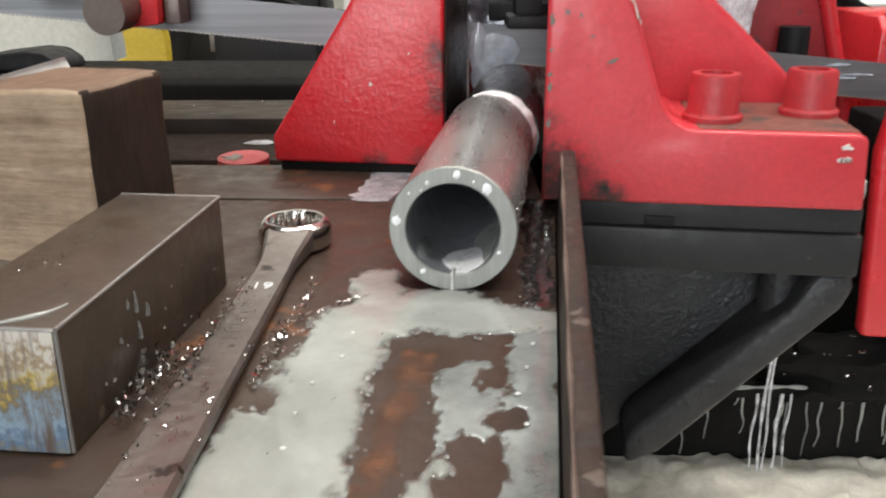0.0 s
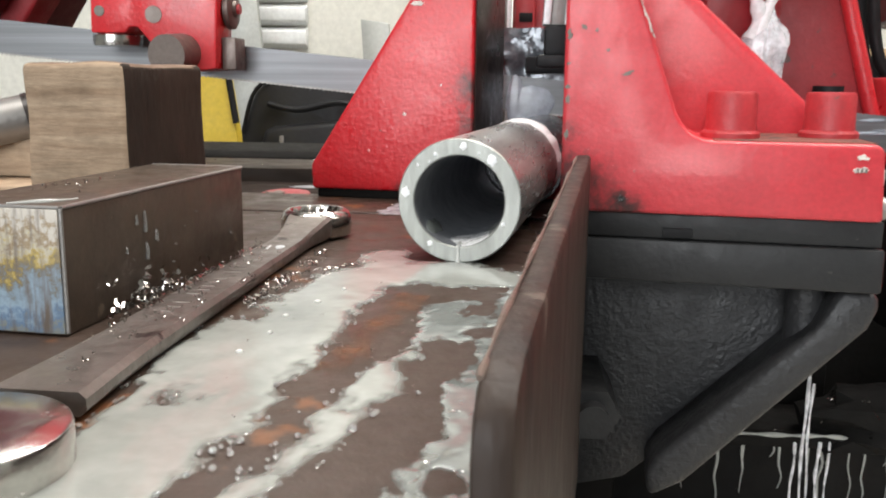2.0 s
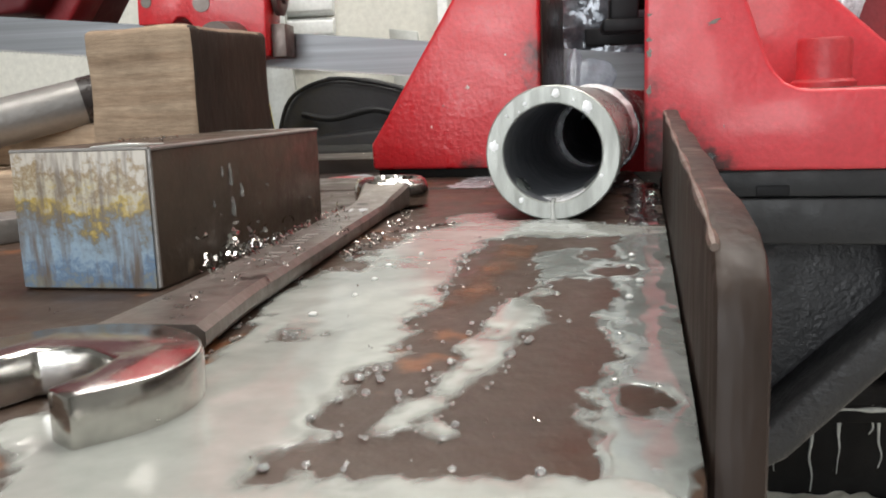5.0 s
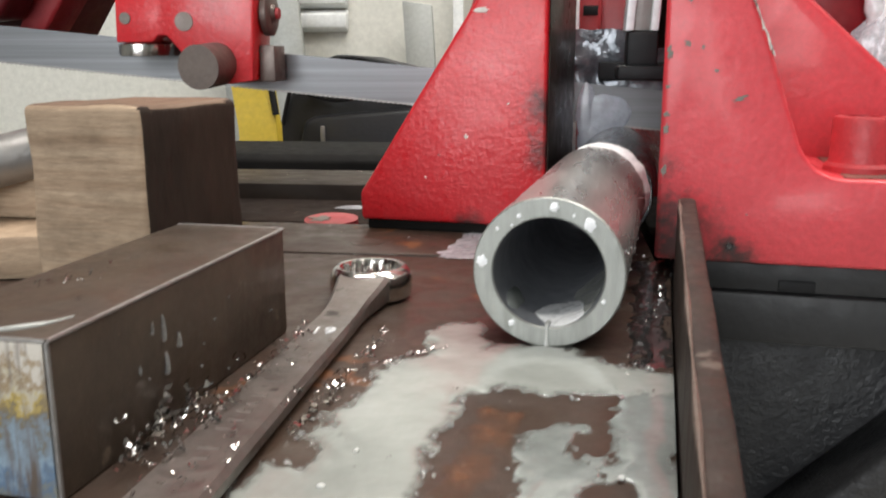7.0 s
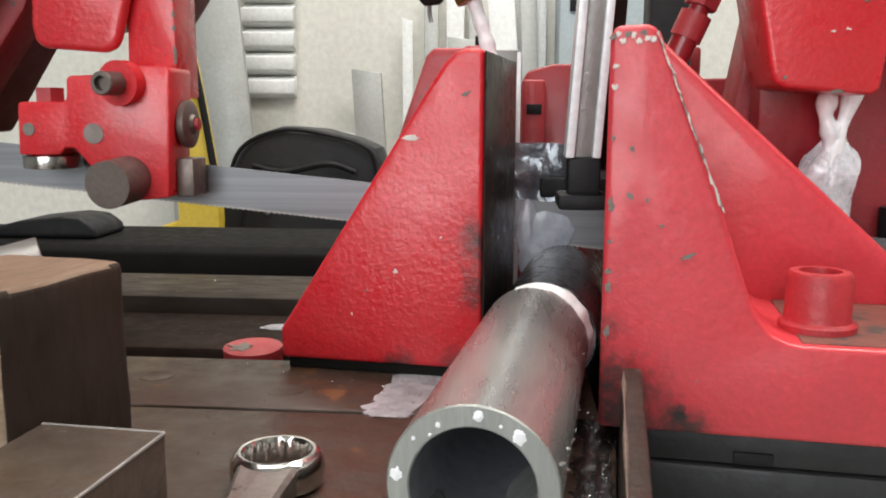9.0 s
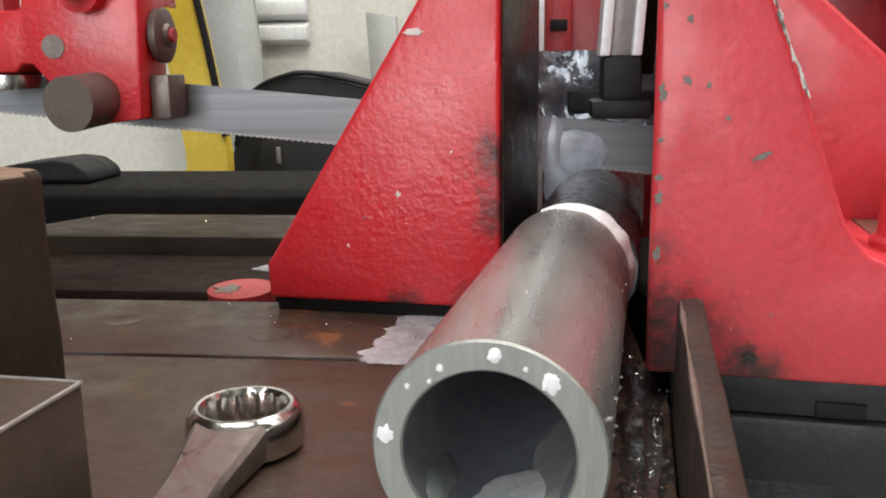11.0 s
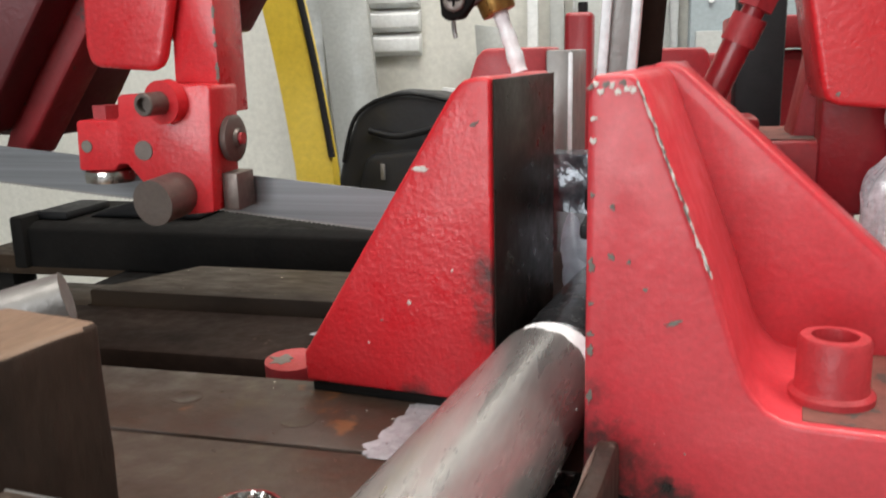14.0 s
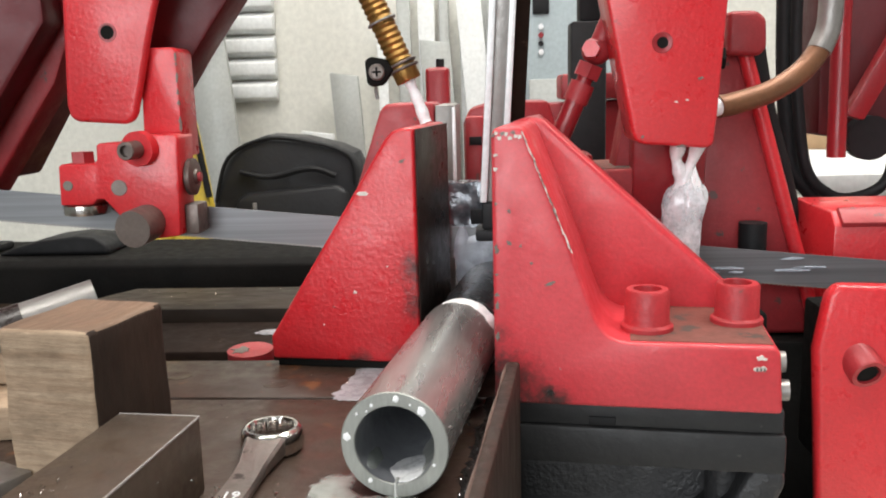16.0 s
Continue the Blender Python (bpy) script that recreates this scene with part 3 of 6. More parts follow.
def fin_mesh():
    """An upright strip whose top edge rises gently to the rear, with a rounded front corner."""
    bm = bmesh.new()
    prof = [(0.094, -0.125), (0.094, 0.018), (0.0955, 0.024), (0.100, 0.0285), (0.108, 0.0305)]
    prof += [(0.108 + 0.275 * i / 14, 0.0305 + 0.009 * (i / 14) + 0.0006 * math.sin(i * 1.9)) for i in range(1, 14)]
    prof += [(0.388, 0.0405), (0.393, 0.039), (0.395, 0.034), (0.395, -0.125)]
    rows = []
    for y, z in prof:
        x = edge_x(y) + 0.0008
        w = 0.0068
        rows.append([bm.verts.new((x, y, z)), bm.verts.new((x + w, y, z))])
    for a, b in zip(rows, rows[1:]):
        bm.faces.new((a[0], a[1], b[1], b[0]))
    bm.faces.new([r[0] for r in rows])
    bm.faces.new([r[1] for r in rows][::-1])
    bm.faces.new((rows[-1][0], rows[-1][1], rows[0][1], rows[0][0]))
    bmesh.ops.recalc_face_normals(bm, faces=bm.faces)
    return bevel(bm, 0.0014, 2, 40)


table()


# ---- the vise ----
def left_jaw():
    j = thing("vise_jaw", "bright red triangular cast vise jaw with a dark clamping pad", "vise jaw", (-0.04, 0.53, T), group="vise jaws")
    y0, y1 = 0.4845, 0.582

    def slew(bm):
        return turned(bm, LEFT_HEEL, SLEW)

    prof = [(-0.0998, 0.0088), (-0.1004, 0.0238), (-0.0974, 0.0278), (-0.0185, 0.1515), (-0.0135, 0.1565), (-0.008, 0.158), (0.0003, 0.158), (0.0003, 0.0088)]
    b = part("body", slew(bevel(prism(prof, "y", y0, y1), 0.0022, 3)), RED_LEFT, j)
    part("base_strip", slew(bevel(box(-0.097, 0.0, y0 + 0.002, y1, T + 0.0006, 0.0088), 0.0008)), BLACK_OIL, j)
    pad = [(0.0006, y0 + 0.0006), (0.0014, y0), (0.0024, y1), (0.0006, y1)]
    part("clamping_pad", slew(bevel(prism(pad, "z", T + 0.001, 0.1572), 0.0003)), PAD, j, "dark oily steel clamping pad")
    for i, (x, z, w, h, m) in enumerate(((-0.0405, 0.0548, 0.0028, 0.003, PALE), (-0.0325, 0.118, 0.012, 0.003, PALE), (-0.0075, 0.138, 0.006, 0.003, SCAR),
                                         (-0.062, 0.033, 0.0014, 0.0014, PALE), (-0.019, 0.072, 0.0016, 0.0016, PALE), (-0.0548, 0.045, 0.002, 0.0015, SCAR))):
        part("paint_chip", slew(fleck((x * 1.02, y0 - 0.0001, z), (0, -1, 0), w, h, 40 + i, 0.00035, tilt=0.7 if i == 2 else 0)), m, b)
    pin = thing("red_stop_pin", "short red painted round stop behind the table", "stop pin", (-0.125, 0.53, T))
    part("pin", bevel(cyl((-0.1305, 0.5545, -0.045), (-0.1305, 0.552, -0.0015), 0.0165, n=28), 0.002), RED_DIRTY, pin)
    part("worn_top", fleck((-0.137, 0.5505, -0.0013), (0, -0.1, 1), 0.018, 0.016, 3, 0.0004), SCAR, pin)


def socket_bolt(x, y, z0, parent):
    prof = [(0, 0.0142), (0.0058, 0.0144), (0.0066, 0.0138), (0.0072, 0.0126), (0.009, 0.0122), (0.0245, 0.0121), (0.026, 0.0112), (0.0262, 0.0078), (0.0195, 0.0072), (0.0195, 0)]
    bm = turned(lathe((x, y, z0), (0, 0, 1), prof, 32), RIGHT_HEEL, SLEW)
    b = part("socket_bolt", bm, RED_BOLT, parent, "red painted socket head bolt")
    # Dark floor paints the shade inside the socket.
    part("hex_socket", turned(lathe((x, y, z0 + 0.0196), (0, 0, 1), [(0, 0.0071), (0.0004, 0.0)], 6), RIGHT_HEEL, SLEW), RED_DUSK, b)
    return b


def right_jaw():
    j = thing("vise_jaw", "red cast vise jaw with two bolts, chipped along its edges", "vise jaw", (0.12, 0.46, 0.0105), group="vise jaws")
    y0 = 0.403
    z0 = 0.0115

    def slew(bm):
        return turned(bm, RIGHT_HEEL, SLEW)

    wall = [(0.0475, z0), (0.0475, 0.157), (0.0495, 0.1605), (0.0615, 0.161), (0.0648, 0.158), (0.0885, 0.0965), (0.0985, 0.068), (0.1015, 0.0598), (0.1045, 0.0552), (0.1085, 0.0508), (0.114, 0.0482), (0.12, 0.0474),
            (0.1915, 0.0474), (0.1945, 0.0447), (0.1965, 0.0115), (0.15, 0.0115)]
    bm = prism(wall, "y", y0, 0.484)
    body = part("body", slew(bevel(bm, 0.0022, 3, 30)), RED_RIGHT, j)
    rear = [(0.0486, z0), (0.0486, 0.1605), (0.0605, 0.1622), (0.078, 0.12), (0.11, z0)]
    part("rear_wall", slew(bevel(prism(rear, "y", 0.4838, 0.57), 0.002, 2)), RED_RIGHT, j)
    gusset = [(0.056, 0.0445), (0.056, 0.1625), (0.064, 0.163), (0.069, 0.1605), (0.1775, 0.0605), (0.181, 0.0535), (0.181, 0.0445)]
    part("gusset", slew(bevel(prism(gusset, "y", 0.483, 0.507), 0.003, 3)), RED_RIGHT, j)
    part("rear_base", slew(bevel(box(0.11, 0.1965, 0.4838, 0.527, z0, 0.0472), 0.0025, 3)), RED, j)
    dirt = slew(box(0.1195, 0.1915, 0.4075, 0.4825, 0.0456, 0.0479))
    part("base_grime", bevel(dirt, 0.0004), DUST, j, "dusty red top of the jaw base")
    socket_bolt(0.1288, 0.4309, 0.0444, j)
    socket_bolt(0.1786, 0.4506, 0.0444, j)
    # bare metal along the chipped front edge
    rnd = random.Random(8)
    for i in range(44):
        f = i / 43
        x, z = 0.0643 + f * 0.0243, 0.1572 - f * 0.0608
        part("edge_chip", slew(fleck((x + rnd.uniform(-0.0004, 0.0003), y0 - 0.0001, z), (0, -1, 0), rnd.uniform(0.0004, 0.0013), rnd.uniform(0.0026, 0.0075), 100 + i, 0.00045, tilt=0.38)), SCAR if rnd.random() < 0.35 else PALE, body)
    for i in range(9):
        f = i / 8
        part("edge_chip", slew(fleck((0.0485 + f * 0.014, y0 - 0.0001, 0.1565 + 0.0016 * math.sin(i * 2.3)), (0, -1, 0), 0.003, 0.0026, 130 + i, 0.0004)), PALE if i % 3 else SCAR, body)
    for i, z in enumerate((0.1465, 0.139, 0.0965, 0.072, 0.066, 0.0485, 0.083, 0.121)):
        part("edge_chip", slew(fleck((0.0496, y0 - 0.0001, z), (0, -1, 0), 0.0028, 0.006 if i in (2, 4, 5) else 0.0024, 150 + i, 0.0004)), PALE if i < 2 else SCAR, body)
    for i, (x, z, w, h) in enumerate(((0.0775, 0.0785, 0.007, 0.0028), (0.0563, 0.1, 0.0025, 0.0035), (0.0625, 0.0985, 0.002, 0.002), (0.0565, 0.117, 0.0022, 0.0028), (0.068, 0.0895, 0.002, 0.002), (0.083, 0.032, 0.001, 0.001), (0.0778, 0.0185, 0.0055, 0.004))):
        part("paint_chip", slew(fleck((x, y0 - 0.0001, z), (0, -1, 0), w, h, 170 + i, 0.0004, tilt=0.3)), GRIME if i == 6 else SCAR, body)
    part("stamped_mark", slew(fleck((0.1852, y0 - 0.0004, 0.0415), (0, -1, 0), 0.0062, 0.0032, 195, 0.0004)), PALE, j)
    part("stamped_mark", slew(fleck((0.1848, y0 - 0.0004, 0.0355), (0, -1, 0), 0.0072, 0.0042, 196, 0.0004)), PALE, j)
    for k in range(3):
        part("stamped_bar", slew(box(0.1826 + 0.0018 * k, 0.1835 + 0.0018 * k, y0 - 0.0016, y0 - 0.0005, 0.0345, 0.0365)), SCAR, j)


def support():
    """The black slide and bracket that carry the fixed jaw."""
    s = thing("jaw_bracket", "black painted cast bracket below the fixed jaw", "machine bracket", (0.13, 0.46, FLOOR_Z))

    def slew(bm):
        return turned(bm, RIGHT_HEEL, SLEW)

    sl = slew(bevel(box(0.0555, 0.1985, 0.4082, 0.53, -0.0012, 0.0113), 0.001))
    part("slide_plate", sl, BLACK_FLAT, s)
    # Raised black box paints the slot's dark inside.
    part("slot", slew(bevel(box(0.098, 0.1125, 0.4072, 0.413, -0.0008, 0.0042), 0.0006)), RUBBER, s)
    part("top_flange", slew(bevel(box(0.0545, 0.2, 0.4065, 0.53, -0.0232, -0.0018), 0.0018)), BLACK_FLAT, s)
    part("web", slew(bevel(prism([(0.05, -0.024), (0.2, -0.024), (0.2, -0.04), (0.085, -0.15), (0.05, -0.16)], "y", 0.452, 0.52), 0.003)), BLACK, s)
    rib = [(0.2005, -0.0242), (0.2025, -0.032), (0.198, -0.043), (0.116, -0.132), (0.099, -0.142), (0.096, -0.129), (0.102, -0.118), (0.174, -0.044), (0.184, -0.0242)]
    part("diagonal_rib", slew(bevel(prism(rib, "y", 0.414, 0.4535), 0.004, 3)), BLACK, s)
    part("post", slew(bevel(cyl((0.172, 0.437, -0.06), (0.172, 0.437, -0.024), 0.0095, n=20), 0.002)), BLACK, s)
    part("column", bevel(box(-0.02, 0.09, 0.47, 0.56, FLOOR_Z, -0.1), 0.004), BLACK_OIL, s)
    nut = part("hex_nut", bevel(cyl((0.067, 0.452, -0.09), (0.067, 0.393, -0.09), 0.0145, n=6), 0.0012), BLACK_FLAT, s)
    part("stud", bevel(cyl((0.067, 0.395, -0.09), (0.067, 0.384, -0.09), 0.008, n=18), 0.001), BLACK_FLAT, nut)
    ends = thing("slide_rod", "two bright steel slide rod ends beside the jaw", "slide rod", (0.203, 0.44, 0.02))
    part("rod", bevel(cyl((0.18, 0.425, 0.029), (0.2065, 0.4215, 0.029), 0.0058, n=20), 0.001), BARE, ends)
    part("rod", bevel(cyl((0.18, 0.42, 0.0145), (0.2075, 0.4164, 0.0145), 0.0058, n=20), 0.001), BARE, ends)


left_jaw()
right_jaw()
support()


# ---- the work: an offcut lying before the stock tube ----
def tube_mesh(p0, length, r, ri, n=72):
    bm = bmesh.new()
    d = DIR
    q = d.to_track_quat("Z", "Y").to_matrix()

    def ring(a, rad):
        return [bm.verts.new(Vector(p0) + d * a + q @ Vector((rad * math.cos(2 * math.pi * i / n), rad * math.sin(2 * math.pi * i / n), 0))) for i in range(n)]

    return bm, ring


def shell(p0, rings, n=72):
    bm, ring = tube_mesh(p0, 0, 0, 0, n)
    rr = [ring(a, r) for a, r in rings]
    for a, b in zip(rr, rr[1:]):
        for i in range(n):
            bm.faces.new((a[i], a[(i + 1) % n], b[(i + 1) % n], b[i]))
    return bm


def work():
    L = 0.166
    w = thing("steel_tube_offcut", "sawn-off thick steel tube with coolant dribbling from its end", "steel tube", (NOSE.x + 0.01, NOSE.y + 0.08, T))
    part("wall", shell(NOSE, [(0.0006, 0.0245), (L - 0.0005, 0.0245), (L, 0.024)]), STEEL_PIPE, w)
    part("sawn_end", shell(NOSE, [(0.0006, 0.0245), (0.0, 0.024), (0.0, 0.0184), (0.0005, 0.0179)]), STEEL_CUT, w, "freshly sawn bright end face")
    part("bore", shell(NOSE, [(0.0005, 0.0179), (L - 0.0005, 0.0179), (L, 0.0184), (L, 0.024)]), STEEL_INNER, w, "dark grey bore")
    q = DIR.to_track_quat("Z", "Y").to_matrix()
    # bubbles stuck on the sawn face
    side = Vector((DIR.y, -DIR.x, 0))
    for i, (deg, r, s) in enumerate(((86, 0.0215, 0.0014), (52, 0.0208, 0.0019), (172, 0.0216, 0.0017), (118, 0.0205, 0.0007), (140, 0.0214, 0.0006), (68, 0.0205, 0.0005), (-25, 0.0195, 0.0007), (236, 0.0205, 0.001), (128, 0.0192, 0.0005))):
        c = NOSE + side * (r * math.cos(radians(deg))) + Vector((0, 0, r * math.sin(radians(deg))))
        part("bubble", blob(c - DIR * 0.0001, s, 0.0004, s * 1.1, 0.45, i, 3), FOAM, w, "white coolant bubble")
    # foam collar clinging round the far rim
    bm = bmesh.new()
    n = 60
    rings = []
    for i in range(n + 1):
        a = radians(112 - 165 * i / n)
        full = max(0.0, math.sin(math.pi * min(1.0, (i + 2) / n))) ** 1.5
        wd = 0.003 + 0.009 * full * max(0.3, 0.7 + 0.6 * noise.noise(Vector((i * 0.16, 2, 0))))
        row = []
        for f, lift in ((0.0, 0.00005), (0.3, 0.0004 + 0.0012 * full), (0.8, 0.0006 + 0.0026 * full), (1.0, 0.00005)):
            p = NOSE + DIR * (L - wd + wd * f * 1.05) + (0.02445 + lift * (0.85 + 0.4 * noise.noise(Vector((i * 0.17, f * 2, 1))))) * (side * math.cos(a) + Vector((0, 0, math.sin(a))))
            row.append(bm.verts.new(p))
        rings.append(row)
    for a, b in zip(rings, rings[1:]):
        for k in range(3):
            bm.faces.new((a[k], a[k + 1], b[k + 1], b[k]))
    part("foam_collar", bm, FOAM, w, "white coolant foam round the rim")
    # coolant lying in the bore, a rounded pool near the lip and a thinner run behind it
    def pool(a0, a1, mid, half, rad, name, material, label, seed):
        bm = bmesh.new()
        rows = []
        for i in range(29):
            u = -1 + 2 * i / 28
            wide = radians(half) * math.sqrt(max(0.0, 1 - abs(u) ** 2.4)) * (1 + 0.1 * noise.noise(Vector((i * 0.2, seed, 0))))
            a = a0 + (a1 - a0) * (i / 28)
            row = []
            for k in range(13):
                v = -1 + k / 6
                t = radians(mid) + wide * v + radians(5) * noise.noise(Vector((i * 0.13, seed, 4)))
                r = rad - 0.0007 * (1 - v * v) * (1 - u * u) + 0.00035 * (abs(v) ** 3)
                row.append(bm.verts.new(NOSE + DIR * a + side * (r * math.cos(t)) + Vector((0, 0, r * math.sin(t)))))
            rows.append(row)
        for p, q_ in zip(rows, rows[1:]):
            for k in range(12):
                bm.faces.new((p[k], p[k + 1], q_[k + 1], q_[k]))
        bmesh.ops.remove_doubles(bm, verts=bm.verts, dist=0.00002)
        part(name, bm, material, w, label)

    pool(0.0008, 0.03, -74, 33, 0.0176, "coolant_pool", FOAM, "milky coolant pool lying in the bore", 1)
    pool(0.004, 0.06, -50, 26, 0.0177, "coolant_run", MILK, "thin milky run along the bore", 2)
    pool(0.003, 0.024, -136, 12, 0.0177, "coolant_run", THIN_MILK, "thin milky run along the bore", 3)
    lowest = Vector((0, 0, -1))
    bm = tube([NOSE + DIR * 0.004 + lowest * 0.0174, NOSE + DIR * 0.0005 + lowest * 0.0175, NOSE - DIR * 0.0001 + lowest * 0.0186, NOSE - DIR * 0.0001 + lowest * 0.0215, NOSE - DIR * 0.0001 + lowest * 0.0243], lambda f: 0.0009 - 0.0003 * math.sin(f * 3.1), 10)
    part("coolant_trickle", bm, CREAM, w, "milky trickle over the lip")
    st = thing("steel_stock_tube", "wet steel tube clamped in the vise, darkened for the jaws' shadow", "steel tube", (0.05, 0.7, T))
    p1 = NOSE + DIR * (L + 0.004) + Vector((0.0035, 0, 0.0))
    LL = 0.62
    part("wall", shell(p1, [(0.0, 0.0179), (0.0, 0.0239), (0.0006, 0.0245), (LL, 0.0245), (LL, 0.0179)]), STOCK, st)
    part("bore", shell(p1, [(0.0, 0.0179), (LL, 0.0179)]), STEEL_INNER, st)


work()


# ---- loose things on the table ----
def blocks():
    b = thing("steel_block", "brown steel bar offcut with old paint worn on its end", "steel block", (-0.1092, 0.2583, T), -5.3)
    body = part("body", bevel(box(-0.0197, 0.0197, -0.0607, 0.0607, 0, 0.0362), 0.0012, 2), BLOCK, b, local=True)
    # Pale strips give the edges both their wear and their highlight.
    for x0, y0, x1, y1, m in ((0.0195, -0.0602, 0.0195, 0.0602, BARE), (-0.0192, 0.0605, 0.0195, 0.0605, BARE), (-0.0192, -0.0606, 0.0195, -0.0606, BARE)):
        part("worn_lit_edge", cyl((x0, y0, 0.0358), (x1, y1, 0.0358), 0.0006, n=8), m, body, "worn edge with its highlight painted in", local=True)
    part("worn_lit_edge", cyl((0.0195, -0.0605, 0.001), (0.0195, -0.0605, 0.0357), 0.0006, n=8), BARE, body, "worn edge with its highlight painted in", local=True)
    part("painted_end", bevel(box(-0.019, 0.019, -0.0613, -0.0604, 0.0008, 0.0355), 0.0002), PAINTED, b, "blue and yellow paint worn off the end", local=True)
    w = thing("timber_block", "upright brown sawn timber offcut with rounded edges", "wood block", (-0.1473, 0.345, T), -12.5)
    bm = box(-0.0245, 0.0245, -0.029, 0.029, 0, 0.0765)
    bmesh.ops.subdivide_edges(bm, edges=bm.edges, cuts=7, use_grid_fill=True)
    for v in bm.verts:
        if v.co.z > 0.001:
            v.co += Vector((noise.noise(v.co * 45), noise.noise(v.co * 45 + Vector((7, 0, 0))), noise.noise(v.co * 40 + Vector((0, 9, 0))))) * 0.0011
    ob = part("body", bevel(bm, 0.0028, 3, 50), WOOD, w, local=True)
    ob.data.materials.append(WOOD_AGED_SHADE)
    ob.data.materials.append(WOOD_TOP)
    # Front pale, top mid-brown, sides darkest: their shade is painted in.
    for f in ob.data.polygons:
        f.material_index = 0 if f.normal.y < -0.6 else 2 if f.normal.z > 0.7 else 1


def wrench():
    a = thing("combination_wrench", "worn steel combination spanner lying on the wet table", "wrench", (-0.066, 0.235, T))
    c, o = Vector((-0.0648, 0.3635, 0)), Vector((-0.0725, 0.112, 0))
    d = (o - c).normalized()
    s = Vector((-d.y, d.x, 0))
    # ring end, with a twelve-point hole
    n = 72
    bm = bmesh.new()

    def hole(i):
        return 0.0108 + 0.0008 * abs(math.sin(6 * 2 * math.pi * i / n))

    prof = [("h", 0.0002), ("o", 0.0138, 0.0002), ("o", 0.0157, 0.0018), ("o", 0.0162, 0.006), ("o", 0.0158, 0.0094), ("o", 0.0146, 0.0118), ("o", 0.0132, 0.0128), ("h2", 0.0127), ("h", 0.0112)]
    rings = []
    for p in prof:
        row = []
        for i in range(n):
            an = 2 * math.pi * i / n
            if p[0] == "o":
                r, z = p[1], p[2]
            elif p[0] == "h2":
                r, z = 0.0122, p[1]
            else:
                r, z = hole(i), p[1]
            row.append(bm.verts.new(c + Vector((r * math.cos(an), r * math.sin(an), T + z))))
        rings.append(row)
    rings.append(rings[0])
    for x, y in zip(rings, rings[1:]):
        for i in range(n):
            bm.faces.new((x[i], x[(i + 1) % n], y[(i + 1) % n], y[i]))
    part("ring_end", bm, CHROME, a, "bright ring end with a twelve-point hole")
    # the shank
    bm = bmesh.new()
    rows = []
    for i in range(31):
        f = i / 30
        p = c + d * (0.0115 + f * 0.214)
        hw = 0.0068 + 0.0026 * f + 0.0035 * max(0, 1 - f * 9) + 0.002 * max(0, (f - 0.85) / 0.15)
        z1 = 0.0066 + 0.0052 * max(0, 1 - f * 6) ** 1.4
        z0 = 0.0012
        rows.append([bm.verts.new(p + s * (hw * u) + Vector((0, 0, T + z))) for u, z in ((-0.86, z0), (-1, z0 + 0.0016), (-1, z1 - 0.0014), (-0.85, z1), (0.85, z1), (1, z1 - 0.0014), (1, z0 + 0.0016), (0.86, z0))])
    for x, y in zip(rows, rows[1:]):
        for k in range(8):
            bm.faces.new((x[k], x[(k + 1) % 8], y[(k + 1) % 8], y[k]))
    bm.faces.new(rows[0][::-1])
    bm.faces.new(rows[-1])
    part("shank", bm, WRENCH, a)
    # open end with two prongs
    prof = []
    for k in range(25):
        an = radians(52 + (308 - 52) * k / 24)
        prof.append((0.0205 * math.cos(an), 0.021 * math.sin(an)))
    inner = [(0.0125, -0.0098), (0.0045, -0.0096), (-0.002, -0.0082), (-0.0048, 0.0), (-0.002, 0.0082), (0.0045, 0.0096), (0.0125, 0.0098)]
    prof = prof + [(0.0145, -0.0158)] + inner + [(0.0145, 0.0158)]
    th = radians(-15)
    pts = []
    for u, v in prof:
        u, v = u * math.cos(th) - v * math.sin(th), u * math.sin(th) + v * math.cos(th)
        q = o + d * u + s * v
        pts.append((q.x, q.y))
    part("open_end", bevel(prism(pts, "z", T + 0.0003, T + 0.0085), 0.0009, 2, 40), CHROME, a, "bright open jaw end")
    # raised size mark and worn lettering
    font = bpy.data.curves.new("size_mark", "FONT")
    font.body, font.size, font.extrude, font.align_x = "19", 0.0085, 0.00025, "CENTER"
    tmp = new("size_mark", font)
    tmp.matrix_world = Matrix.Translation(c + d * 0.0675 + Vector((0.0015, 0, T + 0.0068)) - s * 0.001) @ pose(0, 0, 0, 0, 0, 2)
    bpy.context.view_layer.update()
    me = bpy.data.meshes.new_from_object(tmp.evaluated_get(bpy.context.evaluated_depsgraph_get()))
    me.transform(tmp.matrix_world)
    me.materials.clear()
    bpy.data.objects.remove(tmp)
    bm = bmesh.new()
    bm.from_mesh(me)
    part("size_mark", bm, BRIGHT, a, "raised size number 19")
    for k in range(15):
        if k % 6 == 5:
            continue
        q = c + d * (0.088 + k * 0.0052) + Vector((0, 0, T + 0.0065))
        bm = bmesh.new()
        h = 0.0032
        v = [bm.verts.new(q + d * (u * 0.0009) + s * (w_ * h * (0.5 + 0.4 * math.sin(k * 2.7) ** 2)) + Vector((0, 0, z))) for z in (0, 0.0003) for u, w_ in ((-1, -1), (1, -1), (1, 1), (-1, 1))]
        for f in ((0, 1, 2, 3), (4, 5, 6, 7), (0, 1, 5, 4), (1, 2, 6, 5), (2, 3, 7, 6), (3, 0, 4, 7)):
            bm.faces.new([v[i] for i in f])
        part("letter_bar", bm, WRENCH, a)


blocks()
wrench()


# ---- the blade and its guides ----
def blade_top(x):
    return 0.081 - 0.0972 * x


